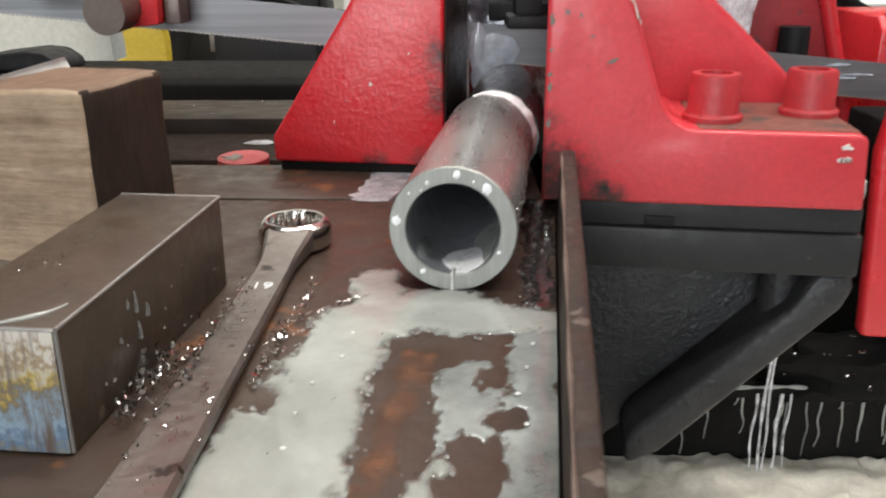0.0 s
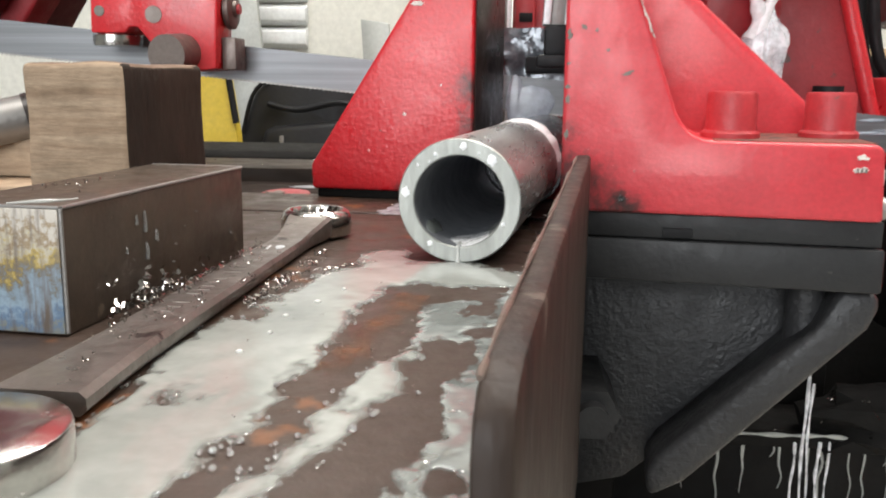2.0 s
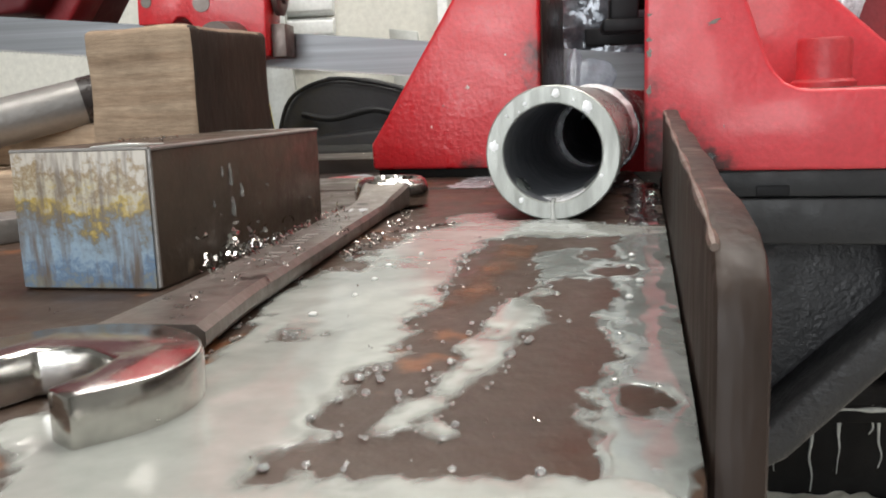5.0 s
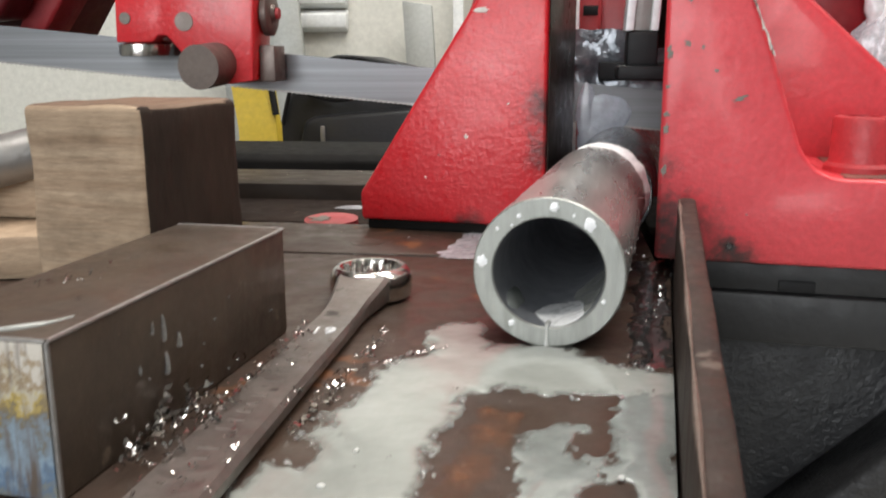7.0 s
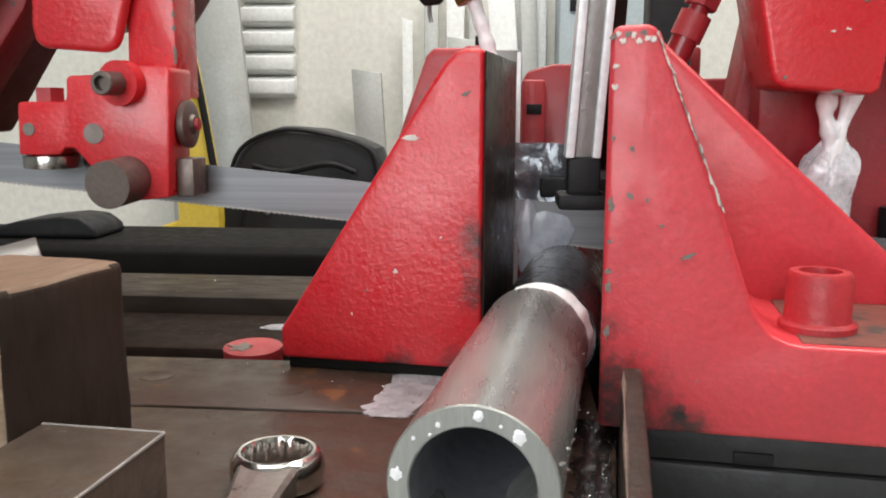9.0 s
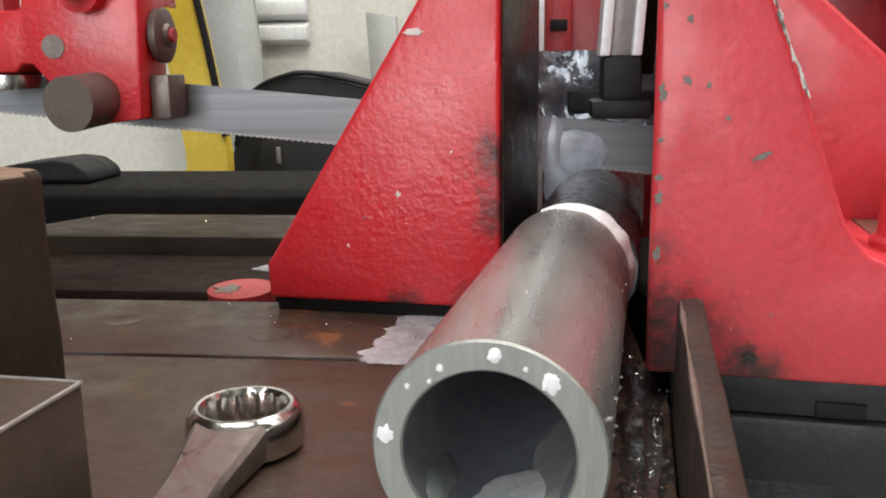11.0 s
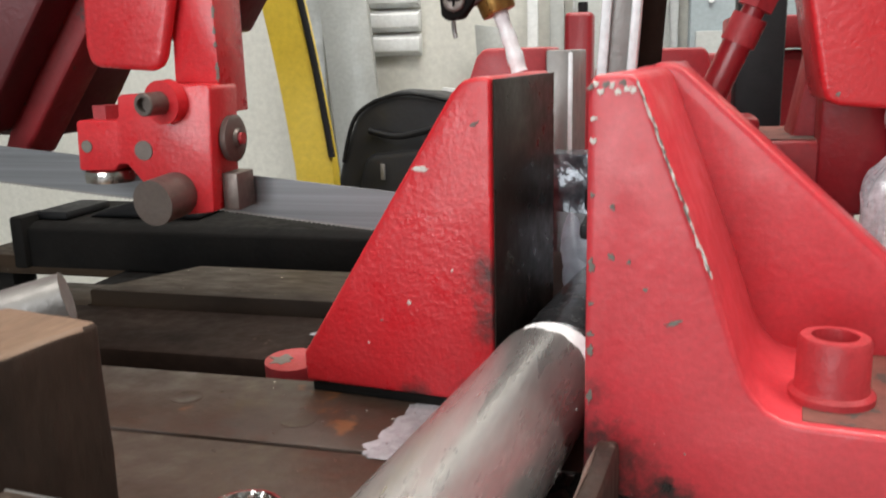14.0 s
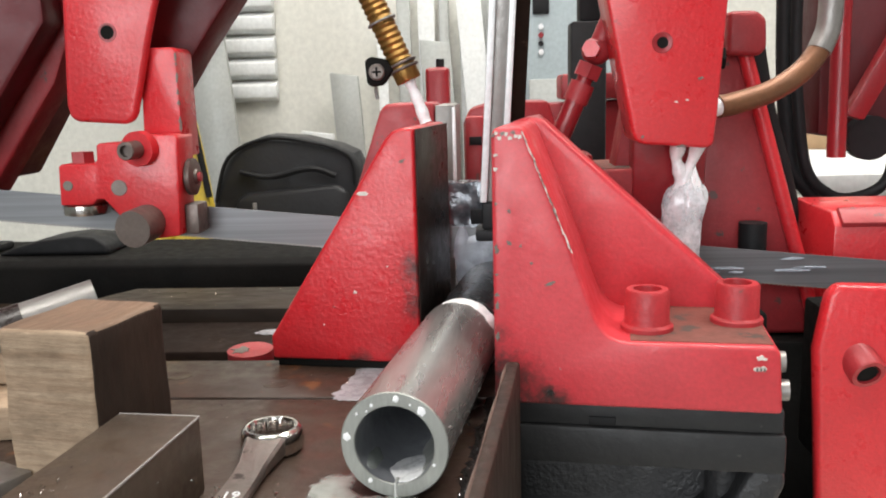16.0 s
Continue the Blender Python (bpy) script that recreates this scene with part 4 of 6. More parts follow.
def blade():
    """A toothed band running down to the right behind the vise."""
    b = new("band_saw_blade")
    tagged(b, "grey toothed steel band saw blade, wet and running", "saw blade")
    b.location = (0, 0.6, 0.068)
    BASE[b.name] = (Vector((0, 0.6, 0.068)), 0.0)
    pitch, n = 0.0032, 430
    x0 = -n * pitch / 2 - 0.08
    top, mid, bot = [], [], []
    for i in range(n + 1):
        x = x0 + i * pitch
        for f, dz in ((0.0, 0.0252), (0.35, 0.0244), (0.8, 0.0245)):
            xx = x + f * pitch
            top.append((xx, blade_top(xx)))
            bot.append((xx, blade_top(xx) - dz))
            mid.append((xx, blade_top(xx) - 0.0235))
    def strip(upper, lower):
        bm = bmesh.new()
        rows = [[bm.verts.new((x, y, z)) for x, z in line] for line, y in ((upper, 0.5994), (lower, 0.5994), (lower, 0.6006), (upper, 0.6006))]
        for r, q in zip(rows, rows[1:] + rows[:1]):
            for i in range(len(r) - 1):
                bm.faces.new((r[i], r[i + 1], q[i + 1], q[i]))
        return bm

    part("band", strip(top, mid), BLADE, b)
    part("teeth", strip(mid, bot), BARE, b, "fine bright saw teeth")
    return b


def hex_screw(p, r, length, parent, material, direction=(0, -1, 0)):
    prof = [(0, r), (length - 0.0008, r), (length, r * 0.9), (length, r * 0.62), (length - 0.004, r * 0.58), (length - 0.004, 0)]
    return part("socket_screw", lathe(p, direction, prof, 24), material, parent)


def left_guide():
    g = thing("blade_guide", "red cast blade guide head with rollers and a brown pin", "blade guide", (-0.21, 0.58, 0.1), group="blade guides")
    prof = [(-0.2675, 0.1045), (-0.2665, 0.133), (-0.2645, 0.1345), (-0.2395, 0.1345), (-0.2375, 0.1365), (-0.237, 0.1475), (-0.2345, 0.149), (-0.2175, 0.1495), (-0.213, 0.1545), (-0.179, 0.1545),
            (-0.1765, 0.152), (-0.1805, 0.081), (-0.1975, 0.079), (-0.2215, 0.0935), (-0.2345, 0.1085), (-0.24, 0.1085), (-0.2435, 0.1045)]
    part("head", bevel(prism(prof, "y", 0.5645, 0.597), 0.0018, 2, 30), RED, g)
    part("pin", bevel(cyl((-0.2, 0.597, 0.0935), (-0.206, 0.5425, 0.0895), 0.0132, n=36), 0.0012), ROD, g, "brown steel guide pin")
    boss = part("boss", bevel(cyl((-0.203, 0.566, 0.145), (-0.2045, 0.558, 0.1446), 0.0125, n=28), 0.002), RED, g)
    hex_screw((-0.2045, 0.561, 0.1446), 0.0065, 0.018, boss, ROD, (-0.12, -1, -0.02))
    part("dowel", cyl((-0.2225, 0.57, 0.1168), (-0.2225, 0.5638, 0.1168), 0.0058, n=24), ROD, g)
    part("dowel", cyl((-0.2605, 0.57, 0.119), (-0.2605, 0.5638, 0.119), 0.0036, n=18), SCAR, g)
    roller = part("roller", lathe((-0.2555, 0.58, 0.0958), (0, 0, 1), [(0, 0), (0, 0.0125), (0.0006, 0.0162), (0.0045, 0.0168), (0.0075, 0.0165), (0.0085, 0.013), (0.0085, 0)], 32), CHROME, g, "bright steel guide roller")
    part("hub", cyl((-0.2555, 0.58, 0.104), (-0.2555, 0.58, 0.1085), 0.009, n=20), BLACK_OIL, roller)
    part("hex_bolt", bevel(cyl((-0.2535, 0.577, 0.134), (-0.2535, 0.577, 0.1425), 0.0085, n=6), 0.0008), RED_DIRTY, g)
    side = part("side_roller", lathe((-0.178, 0.585, 0.122), (1, 0, 0), [(0, 0), (0, 0.0115), (0.0008, 0.0135), (0.0045, 0.0138), (0.0055, 0.012), (0.0055, 0.006), (0.0075, 0.005), (0.0075, 0)], 28), ROD, g, "grey steel side roller")
    part("roller_axle", cyl((-0.171, 0.585, 0.122), (-0.1685, 0.585, 0.122), 0.0035, n=14), RED_DIRTY, side)
    part("carbide_pad", bevel(box(-0.1795, -0.1695, 0.575, 0.5965, 0.0805, 0.1025), 0.0008), ROD, g)
    arm = [(-0.2065, 0.1545), (-0.2045, 0.212), (-0.202, 0.2155), (-0.1815, 0.2155), (-0.1785, 0.2125), (-0.1778, 0.137), (-0.1792, 0.137), (-0.1795, 0.1545)]
    part("arm", bevel(prism(arm, "y", 0.5785, 0.612), 0.0009), RED, g)
    for k, z in enumerate((0.147, 0.158, 0.163, 0.176, 0.184, 0.193, 0.204, 0.209)):
        part("paint_chip", fleck((-0.1787, 0.5784, z), (0.3, -1, 0), 0.0026, 0.0035 + 0.003 * (k % 3), 400 + k, 0.0004), SCAR, g)
    bk = [(-0.245, 0.18), (-0.195, 0.185), (-0.176, 0.213), (-0.13, 0.275), (-0.13, 0.5), (-0.245, 0.5)]
    bb = thing("guide_beam", "dark red beam carrying the left blade guide", "machine beam", (-0.2, 0.63, 0.2))
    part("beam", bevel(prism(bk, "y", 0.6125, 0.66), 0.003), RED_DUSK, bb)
    cov = [(-0.2585, 0.177), (-0.2565, 0.167), (-0.251, 0.1645), (-0.2165, 0.162), (-0.21, 0.164), (-0.2068, 0.17), (-0.193, 0.2235), (-0.186, 0.2465), (-0.168, 0.285), (-0.131, 0.338), (-0.067, 0.392), (-0.067, 0.52), (-0.254, 0.52), (-0.254, 0.253)]
    c = thing("guide_cover", "bright red painted cover plate with a countersunk hole", "machine cover", (-0.2, 0.54, 0.2))
    part("plate", bevel(prism(cov, "y", 0.5695, 0.5778), 0.0035, 3), RED, c)
    part("screw_hole", lathe((-0.223, 0.5693, 0.2265), (0, 1, 0), [(0.0002, 0.0066), (-0.0004, 0.0064), (-0.0004, 0.005), (0.0001, 0.0048)], 24), RED_DARK, c)
    # Flat black disc paints the dark inside of the hole.
    part("hole", lathe((-0.223, 0.5691, 0.2265), (0, 1, 0), [(0, 0.005), (0, 0)], 24), BLACK_OIL, c)
    hs = [(-0.9, 0.125), (-0.41, 0.115), (-0.385, 0.112), (-0.318, 0.215), (-0.29, 0.28), (-0.29, 0.5), (-0.9, 0.5)]
    w = thing("wheel_housing", "dark red wheel housing of the saw with a red-brown rim", "wheel housing", (-0.6, 0.64, 0.1), group="wheel housings")
    # Both shells use the darkest red; the rim is browner.
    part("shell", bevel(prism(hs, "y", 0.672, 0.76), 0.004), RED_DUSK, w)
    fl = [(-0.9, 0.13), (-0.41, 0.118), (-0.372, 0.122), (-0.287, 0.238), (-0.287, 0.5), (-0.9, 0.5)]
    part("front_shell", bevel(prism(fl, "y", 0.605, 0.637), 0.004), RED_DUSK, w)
    rim = [(-0.386, 0.102), (-0.366, 0.104), (-0.3, 0.194), (-0.272, 0.26), (-0.272, 0.5), (-0.32, 0.5), (-0.32, 0.26), (-0.345, 0.19)]
    part("rim", bevel(prism(rim, "y", 0.6375, 0.6715), 0.003), RED_DIRTY, w)


def right_guide():
    g = thing("blade_guide", "red tapered guide plate with a countersunk hole over the blade", "blade guide", (0.16, 0.54, 0.15), group="blade guides")
    prof = [(0.1165, 0.258), (0.1385, 0.15), (0.1405, 0.1445), (0.1455, 0.1422), (0.1865, 0.1388), (0.1905, 0.1412), (0.1925, 0.16), (0.1972, 0.233), (0.2, 0.27), (0.24, 0.5), (0.05, 0.5), (0.07, 0.36)]
    part("plate", bevel(prism(prof, "y", 0.528, 0.575), 0.0035, 3, 30), RED, g)
    part("screw_hole", lathe((0.1566, 0.5278, 0.2063), (0, 1, 0), [(0.0002, 0.0066), (-0.0004, 0.0064), (-0.0002, 0.0045), (0.0001, 0.0034)], 24), RED_DARK, g)
    # The hole's darkness is a black disc on the plate.
    part("hole", lathe((0.1566, 0.5276, 0.2063), (0, 1, 0), [(0, 0.0036), (0, 0)], 24), BLACK_OIL, g)
    for i, (x, z, w, h) in enumerate(((0.173, 0.17, 0.004, 0.0016), (0.166, 0.169, 0.003, 0.0016), (0.181, 0.1835, 0.0045, 0.003), (0.17, 0.1405, 0.009, 0.002), (0.145, 0.147, 0.003, 0.003))):
        part("paint_chip", fleck((x, 0.5279, z), (0, -1, 0), w, h, 300 + i, 0.0004), SCAR if i > 1 else PALE, g)
    part("carrier", bevel(box(0.146, 0.186, 0.5755, 0.594, 0.085, 0.26), 0.003), RED_DARK, g)
    part("side_bolt", bevel(cyl((0.193, 0.55, 0.196), (0.2005, 0.55, 0.196), 0.008, n=6), 0.0008), BLACK_OIL, g)
    h = thing("coolant_pipe", "curved brown copper coolant pipe with a white nozzle", "coolant pipe", (0.25, 0.58, 0.18))
    part("pipe", tube([(0.2035, 0.571, 0.164), (0.2175, 0.575, 0.1665), (0.245, 0.582, 0.175), (0.268, 0.588, 0.191), (0.2815, 0.592, 0.214), (0.2835, 0.595, 0.238), (0.281, 0.598, 0.28), (0.28, 0.6, 0.36)], 0.0078, 18), COPPER, h)
    part("worn_sleeve", tube([(0.2755, 0.5895, 0.2005), (0.2815, 0.592, 0.214), (0.2838, 0.594, 0.232), (0.2832, 0.596, 0.25)], 0.0084, 18), BARE, h, "whitened scuffed sleeve")
    part("nozzle", bevel(cyl((0.206, 0.5715, 0.1645), (0.198, 0.569, 0.163), 0.0062, n=18), 0.001), FOAM, h, "white plastic nozzle")
    b = thing("red_gearcase", "dusty red cast block with a rounded top edge", "machine casting", (0.13, 0.66, 0.06))
    part("block", bevel(box(0.075, 0.163, 0.578, 0.66, 0.079, 0.1215), 0.003, 3), RED_DIRTY, b)
    part("dusty_top", bevel(box(0.079, 0.16, 0.582, 0.657, 0.1205, 0.1222), 0.0004), DUST, b, "dusty brown top of the casting")
    part("bracket", bevel(prism([(0.134, 0.108), (0.175, 0.108), (0.173, 0.134), (0.168, 0.205), (0.155, 0.214), (0.15, 0.2)], "y", 0.6, 0.635), 0.003), RED_DIRTY, b)
    part("foot", bevel(box(0.092, 0.12, 0.592, 0.63, 0.1215, 0.132), 0.003), RED_DARK, b)
    s = thing("hydraulic_ram", "red painted hydraulic ram with hose fittings", "hydraulic ram", (0.12, 0.66, 0.13))
    a, c = Vector((0.0855, 0.578, 0.123)), Vector((0.1415, 0.578, 0.252))
    d = c - a
    part("barrel", bevel(cyl(a, a + d * 0.36, 0.0072, n=22), 0.0015), RED_DARK, s)
    part("collar", bevel(cyl(a + d * 0.36, a + d * 0.46, 0.0086, n=22), 0.0015), RED_DIRTY, s)
    part("hex_fitting", bevel(cyl(a + d * 0.49, a + d * 0.56, 0.0094, n=6), 0.001), RED_DIRTY, s)
    el = part("elbow", blob(a + d * 0.63, 0.0105, 0.0105, 0.0095, 0.05, 1, 3), RED_DIRTY, s)
    part("plug", bevel(cyl(a + d * 0.63 + Vector((-0.004, -0.008, 0)), a + d * 0.63 + Vector((-0.006, -0.0175, 0.001)), 0.0062, n=6), 0.0008), RED, el)
    part("neck", bevel(cyl(a + d * 0.46, a + d * 0.5, 0.0056, n=18), 0.0006), RED_DARK, s)
    part("rod", bevel(cyl(a + d * 0.66, a + d * 1.2, 0.007, n=20), 0.001), RED_DIRTY, s)
    p = thing("machine_pillar", "tall tapered red pillar with a rounded edge bar", "machine pillar", (0.25, 0.66, 0.0))
    part("pillar", bevel(prism([(0.205, -0.02), (0.209, 0.2), (0.2365, 0.204), (0.281, 0.0576), (0.303, -0.02)], "y", 0.645, 0.7), 0.004, 3), RED_DIRTY, p)
    part("edge_bar", tube([(0.2375, 0.642, 0.208), (0.26, 0.642, 0.131), (0.2816, 0.642, 0.0576), (0.304, 0.642, -0.018)], 0.0056, 14), RED, p)
    part("cap", bevel(prism([(0.222, 0.2), (0.246, 0.199), (0.251, 0.205), (0.25, 0.226), (0.243, 0.232), (0.222, 0.232)], "y", 0.625, 0.7), 0.004, 3), RED_DIRTY, p)
    part("side_web", bevel(prism([(0.19, -0.02), (0.184, 0.2), (0.212, 0.2), (0.206, -0.02)], "y", 0.63, 0.644), 0.003), RED_DIRTY, p)
    k = thing("rubber_bumper", "short black round rubber bumper on the machine bed", "bumper", (0.243, 0.63, 0.04))
    part("bumper_body", bevel(cyl((0.246, 0.628, 0.03), (0.246, 0.628, 0.074), 0.0105, n=22), 0.0012), RUBBER, k)


def right_body():
    b = thing("machine_housing", "red welded saw arm housing with a pin sleeve", "machine housing", (0.4, 0.52, -0.1))
    prof = [(0.2475, -0.092), (0.2405, 0.02), (0.2462, 0.054), (0.252, 0.0605), (0.56, 0.05), (0.56, -0.11)]
    part("front_plate", bevel(prism(prof, "y", 0.47, 0.482), 0.004, 3), RED, b)
    # Black block stands in for the dark gap behind the plate.
    part("black_filler", bevel(box(0.272, 0.55, 0.4822, 0.585, -0.085, 0.026), 0.003), BLACK_OIL, b)
    sl = part("pin_sleeve", lathe((0.263, 0.5, 0.0275), (0.14, -1, -0.5), [(0, 0), (0, 0.0108), (0.043, 0.0108), (0.0445, 0.0098), (0.0445, 0.0072), (0.034, 0.0068), (0.034, 0)], 28), RED_DIRTY, b, "dusty red pin sleeve with a dark hole")
    part("pin_end", cyl((0.2685, 0.465, 0.0075), (0.2687, 0.4635, 0.0068), 0.0068, n=18), BLACK_OIL, sl)
    h = thing("belt_hood", "red sheet metal hood with a folded top edge", "machine hood", (0.4, 0.7, 0.06))
    part("hood", bevel(prism([(0.625, -0.04), (0.625, 0.071), (0.635, 0.081), (0.72, 0.081), (0.72, -0.04)], "x", 0.306, 0.56), 0.002), RED, h)
    part("fold", bevel(prism([(0.6225, 0.07), (0.621, 0.0735), (0.633, 0.084), (0.637, 0.0815)], "x", 0.311, 0.556), 0.0006), RED_DIRTY, h)
    w = thing("wheel_housing", "dark red wheel housing with a round red flange", "wheel housing", (0.42, 0.75, 0.2), group="wheel housings")
    # The housing's dark shading is put into its paint.
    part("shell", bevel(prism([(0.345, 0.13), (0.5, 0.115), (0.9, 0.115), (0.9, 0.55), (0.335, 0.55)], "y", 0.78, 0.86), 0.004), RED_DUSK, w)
    part("flange", tube([(0.338, 0.72, 0.5), (0.3385, 0.72, 0.25), (0.3395, 0.72, 0.15), (0.34, 0.72, 0.115)], 0.0078, 16), RED_DARK, w)
    part("brace", bevel(prism([(0.35, 0.15), (0.366, 0.145), (0.45, 0.3), (0.45, 0.34)], "y", 0.73, 0.745), 0.002), RED_DARK, w)
    part("hub", bevel(cyl((0.385, 0.76, 0.128), (0.385, 0.775, 0.128), 0.02, n=24), 0.002), RUBBER, w)
    c = thing("power_cable", "looped black rubber power cable", "cable", (0.37, 0.8, 0.06))
    part("loop", tube([(0.319, 0.77, 0.32), (0.32, 0.775, 0.226), (0.324, 0.775, 0.163), (0.334, 0.775, 0.102), (0.353, 0.775, 0.078), (0.376, 0.775, 0.072), (0.405, 0.775, 0.085), (0.413, 0.775, 0.121), (0.415, 0.775, 0.2), (0.415, 0.775, 0.32)], 0.0052, 12), RUBBER, c)
    part("hose", tube([(0.312, 0.79, 0.33), (0.315, 0.79, 0.2), (0.3225, 0.79, 0.12), (0.3286, 0.79, 0.095), (0.346, 0.79, 0.0745), (0.372, 0.79, 0.042), (0.4, 0.79, 0.0)], 0.0075, 12), RUBBER, c)
    part("conduit", tube([(0.262, 0.712, 0.23), (0.276, 0.712, 0.16), (0.296, 0.712, 0.09), (0.316, 0.712, 0.0)], 0.0085, 12), RUBBER, c)
    k = thing("rear_column", "black oily column behind the blade", "machine column", (0.25, 0.76, FLOOR_Z))
    part("column", bevel(box(0.07, 0.6, 0.63, 0.8, FLOOR_Z, -0.022), 0.004), BLACK_OIL, k)
    part("backing", bevel(box(0.19, 0.24, 0.56, 0.594, -0.4, 0.02), 0.004), BLACK_OIL, k)
    t = thing("black_strut", "matt black square strut standing behind the vise", "strut", (0.14, 0.83, 0))
    part("strut", bevel(box(0.1225, 0.157, 0.82, 0.86, -0.02, 0.242), 0.003), RUBBER, t)
    part("upper_strut", bevel(box(0.131, 0.152, 0.825, 0.855, 0.242, 0.5), 0.003), RUBBER, t)


def centre():
    """The feed stop over the work, the nozzle, and the rear vise behind the blade."""
    v = thing("feed_rail", "upright grey steel rail, lamp reflection painted white on its edges", "steel rail", (0.05, 0.52, 0.1))
    lean = 0.062
    # The edges' white is a lamp reflection put into the colour.
    for nm, a, b, y0, y1, m in (("web", 0.0432, 0.0525, 0.516, 0.528, BARE), ("bright_edge", 0.0392, 0.0436, 0.512, 0.532, BRIGHT), ("bright_edge", 0.0521, 0.0562, 0.512, 0.532, BRIGHT)):
        part(nm, bevel(prism([(a, y0), (b, y0), (b, y1), (a, y1)], "z", 0.108, 0.5, shift=(0.392 * lean, 0)), 0.0008), m, v)
    part("black_foot", bevel(box(0.0405, 0.0565, 0.512, 0.532, 0.09, 0.108), 0.0022), RUBBER, v, "black rubber foot")
    part("foot_pad", bevel(box(0.036, 0.0605, 0.508, 0.536, 0.083, 0.0905), 0.002), RUBBER, v)
    part("shadow_post", bevel(prism([(0.0535, 0.55), (0.066, 0.55), (0.066, 0.57), (0.0535, 0.57)], "z", 0.1, 0.5, shift=(0.392 * lean, 0)), 0.001), BLACK_BROWN, v)
    f = thing("chip_guard", "crumpled dark glossy plastic chip guard over the blade", "chip guard", (0.045, 0.61, 0.08))
    bm = box(0.012, 0.078, 0.6035, 0.625, 0.074, 0.1115)
    bmesh.ops.subdivide_edges(bm, edges=bm.edges, cuts=9, use_grid_fill=True)
    for q in bm.verts:
        q.co += Vector((0, 1.0, 0.5)) * 0.004 * max(-0.5, noise.noise(q.co * 90))
    part("sheet", bm, PLASTIC, f)
    part("bar", bevel(box(0.03, 0.0775, 0.598, 0.6032, 0.0805, 0.092), 0.0015), RUBBER, f)
    n = thing("coolant_nozzle", "brass threaded coolant nozzle with a wire clamp", "coolant nozzle", (-0.01, 0.55, 0.19))
    a, b = Vector((-0.008, 0.55, 0.187)), Vector((-0.043, 0.55, 0.268))
    d = (b - a).normalized()
    prof = [(0, 0), (0, 0.0082), (0.001, 0.0088), (0.011, 0.0088), (0.0112, 0.0078)]
    for i in range(17):
        prof += [(0.0125 + i * 0.0042, 0.0077), (0.0146 + i * 0.0042, 0.0087)]
    prof += [(0.09, 0.0077), (0.2, 0.0077), (0.2, 0)]
    part("hose_barb", lathe(a, d, prof, 28), BRASS, n)
    for k in (0.009, 0.0125):
        q = a + d * k
        s = d.cross(Vector((0, 1, 0))).normalized()
        pts = [q + 0.0098 * (s * math.cos(t) + Vector((0, 1, 0)) * math.sin(t)) for t in [2 * math.pi * j / 18 for j in range(19)]]
        part("wire_clamp", tube(pts, 0.0011, 8, k=2), ROD, n)
    for k in (0.043, 0.066):
        q = a + d * k
        s = d.cross(Vector((0, 1, 0))).normalized()
        pts = [q + 0.0094 * (s * math.cos(t) + Vector((0, 1, 0)) * math.sin(t)) for t in [2 * math.pi * j / 18 for j in range(19)]]
        part("wire_ring", tube(pts, 0.0009, 8, k=2), BARE, n)
    tab = [(-0.0355, 0.186), (-0.0325, 0.1835), (-0.0245, 0.1845), (-0.0175, 0.194), (-0.022, 0.2015), (-0.0325, 0.2035), (-0.0365, 0.201)]
    lug = part("clamp_lug", bevel(prism(tab, "y", 0.5405, 0.549), 0.0016), BLACK_OIL, n, "dark clamp lug")
    part("screw_head", lathe((-0.0285, 0.541, 0.1932), (0, -1, 0), [(0, 0.0056), (0.0022, 0.0054), (0.0026, 0.0046), (0.0026, 0.0038), (0.0018, 0.0036), (0.0018, 0)], 24), ROD, lug)
    # Black bars paint the shade in the screw's slots.
    part("cross_slot", bevel(box(-0.0315, -0.0255, 0.5384, 0.5393, 0.1926, 0.1938), 0.0002), BLACK_OIL, lug)
    part("cross_slot", bevel(box(-0.0291, -0.0279, 0.5383, 0.5392, 0.1902, 0.1962), 0.0002), BLACK_OIL, lug)
    part("clamp_pin", tube([(-0.0305, 0.546, 0.185), (-0.03, 0.546, 0.179), (-0.0292, 0.546, 0.1755)], 0.0012, 8), BARE, n)
    r = thing("rear_vise_jaw", "red rear vise jaw with a bright-edged steel plate", "vise jaw", (-0.02, 0.69, FLOOR_Z), group="rear vise jaws")
    part("body", bevel(prism([(-0.1, 0.0), (-0.043, 0.165), (-0.038, 0.1705), (0.001, 0.1705), (0.001, -0.05), (-0.1, -0.05)], "y", 0.655, 0.73), 0.003), RED_DIRTY, r)
    part("plate", bevel(box(0.002, 0.0175, 0.645, 0.74, -0.05, 0.1685), 0.0015), BARE, r, "grey steel jaw plate")
    part("plate_edge", bevel(box(0.0155, 0.0182, 0.6435, 0.6448, 0.0, 0.167), 0.0004), BRIGHT, r)
    q = thing("rear_vise_jaw", "red rear vise jaw with a dark slot", "vise jaw", (0.04, 0.8, FLOOR_Z), group="rear vise jaws")
    part("body", bevel(prism([(0.018, -0.05), (0.018, 0.148), (0.024, 0.162), (0.045, 0.168), (0.1, 0.168), (0.12, 0.1), (0.12, -0.05)], "y", 0.8, 0.88), 0.004), RED_DARK, q)
    part("ridge", bevel(box(0.02, 0.0385, 0.785, 0.802, 0.02, 0.155), 0.003), RED_DIRTY, q)
    # The slot's shade is a black box on the ridge.
    part("slot", bevel(box(0.024, 0.036, 0.7835, 0.786, 0.128, 0.136), 0.0005), RUBBER, q)
    p = thing("red_post", "short dark red post with a rounded top", "machine post", (-0.035, 1.2, 0.1))
    part("post", bevel(box(-0.0505, -0.0165, 1.2, 1.24, -0.75, 0.212), 0.006, 3), RED_DARK, p)
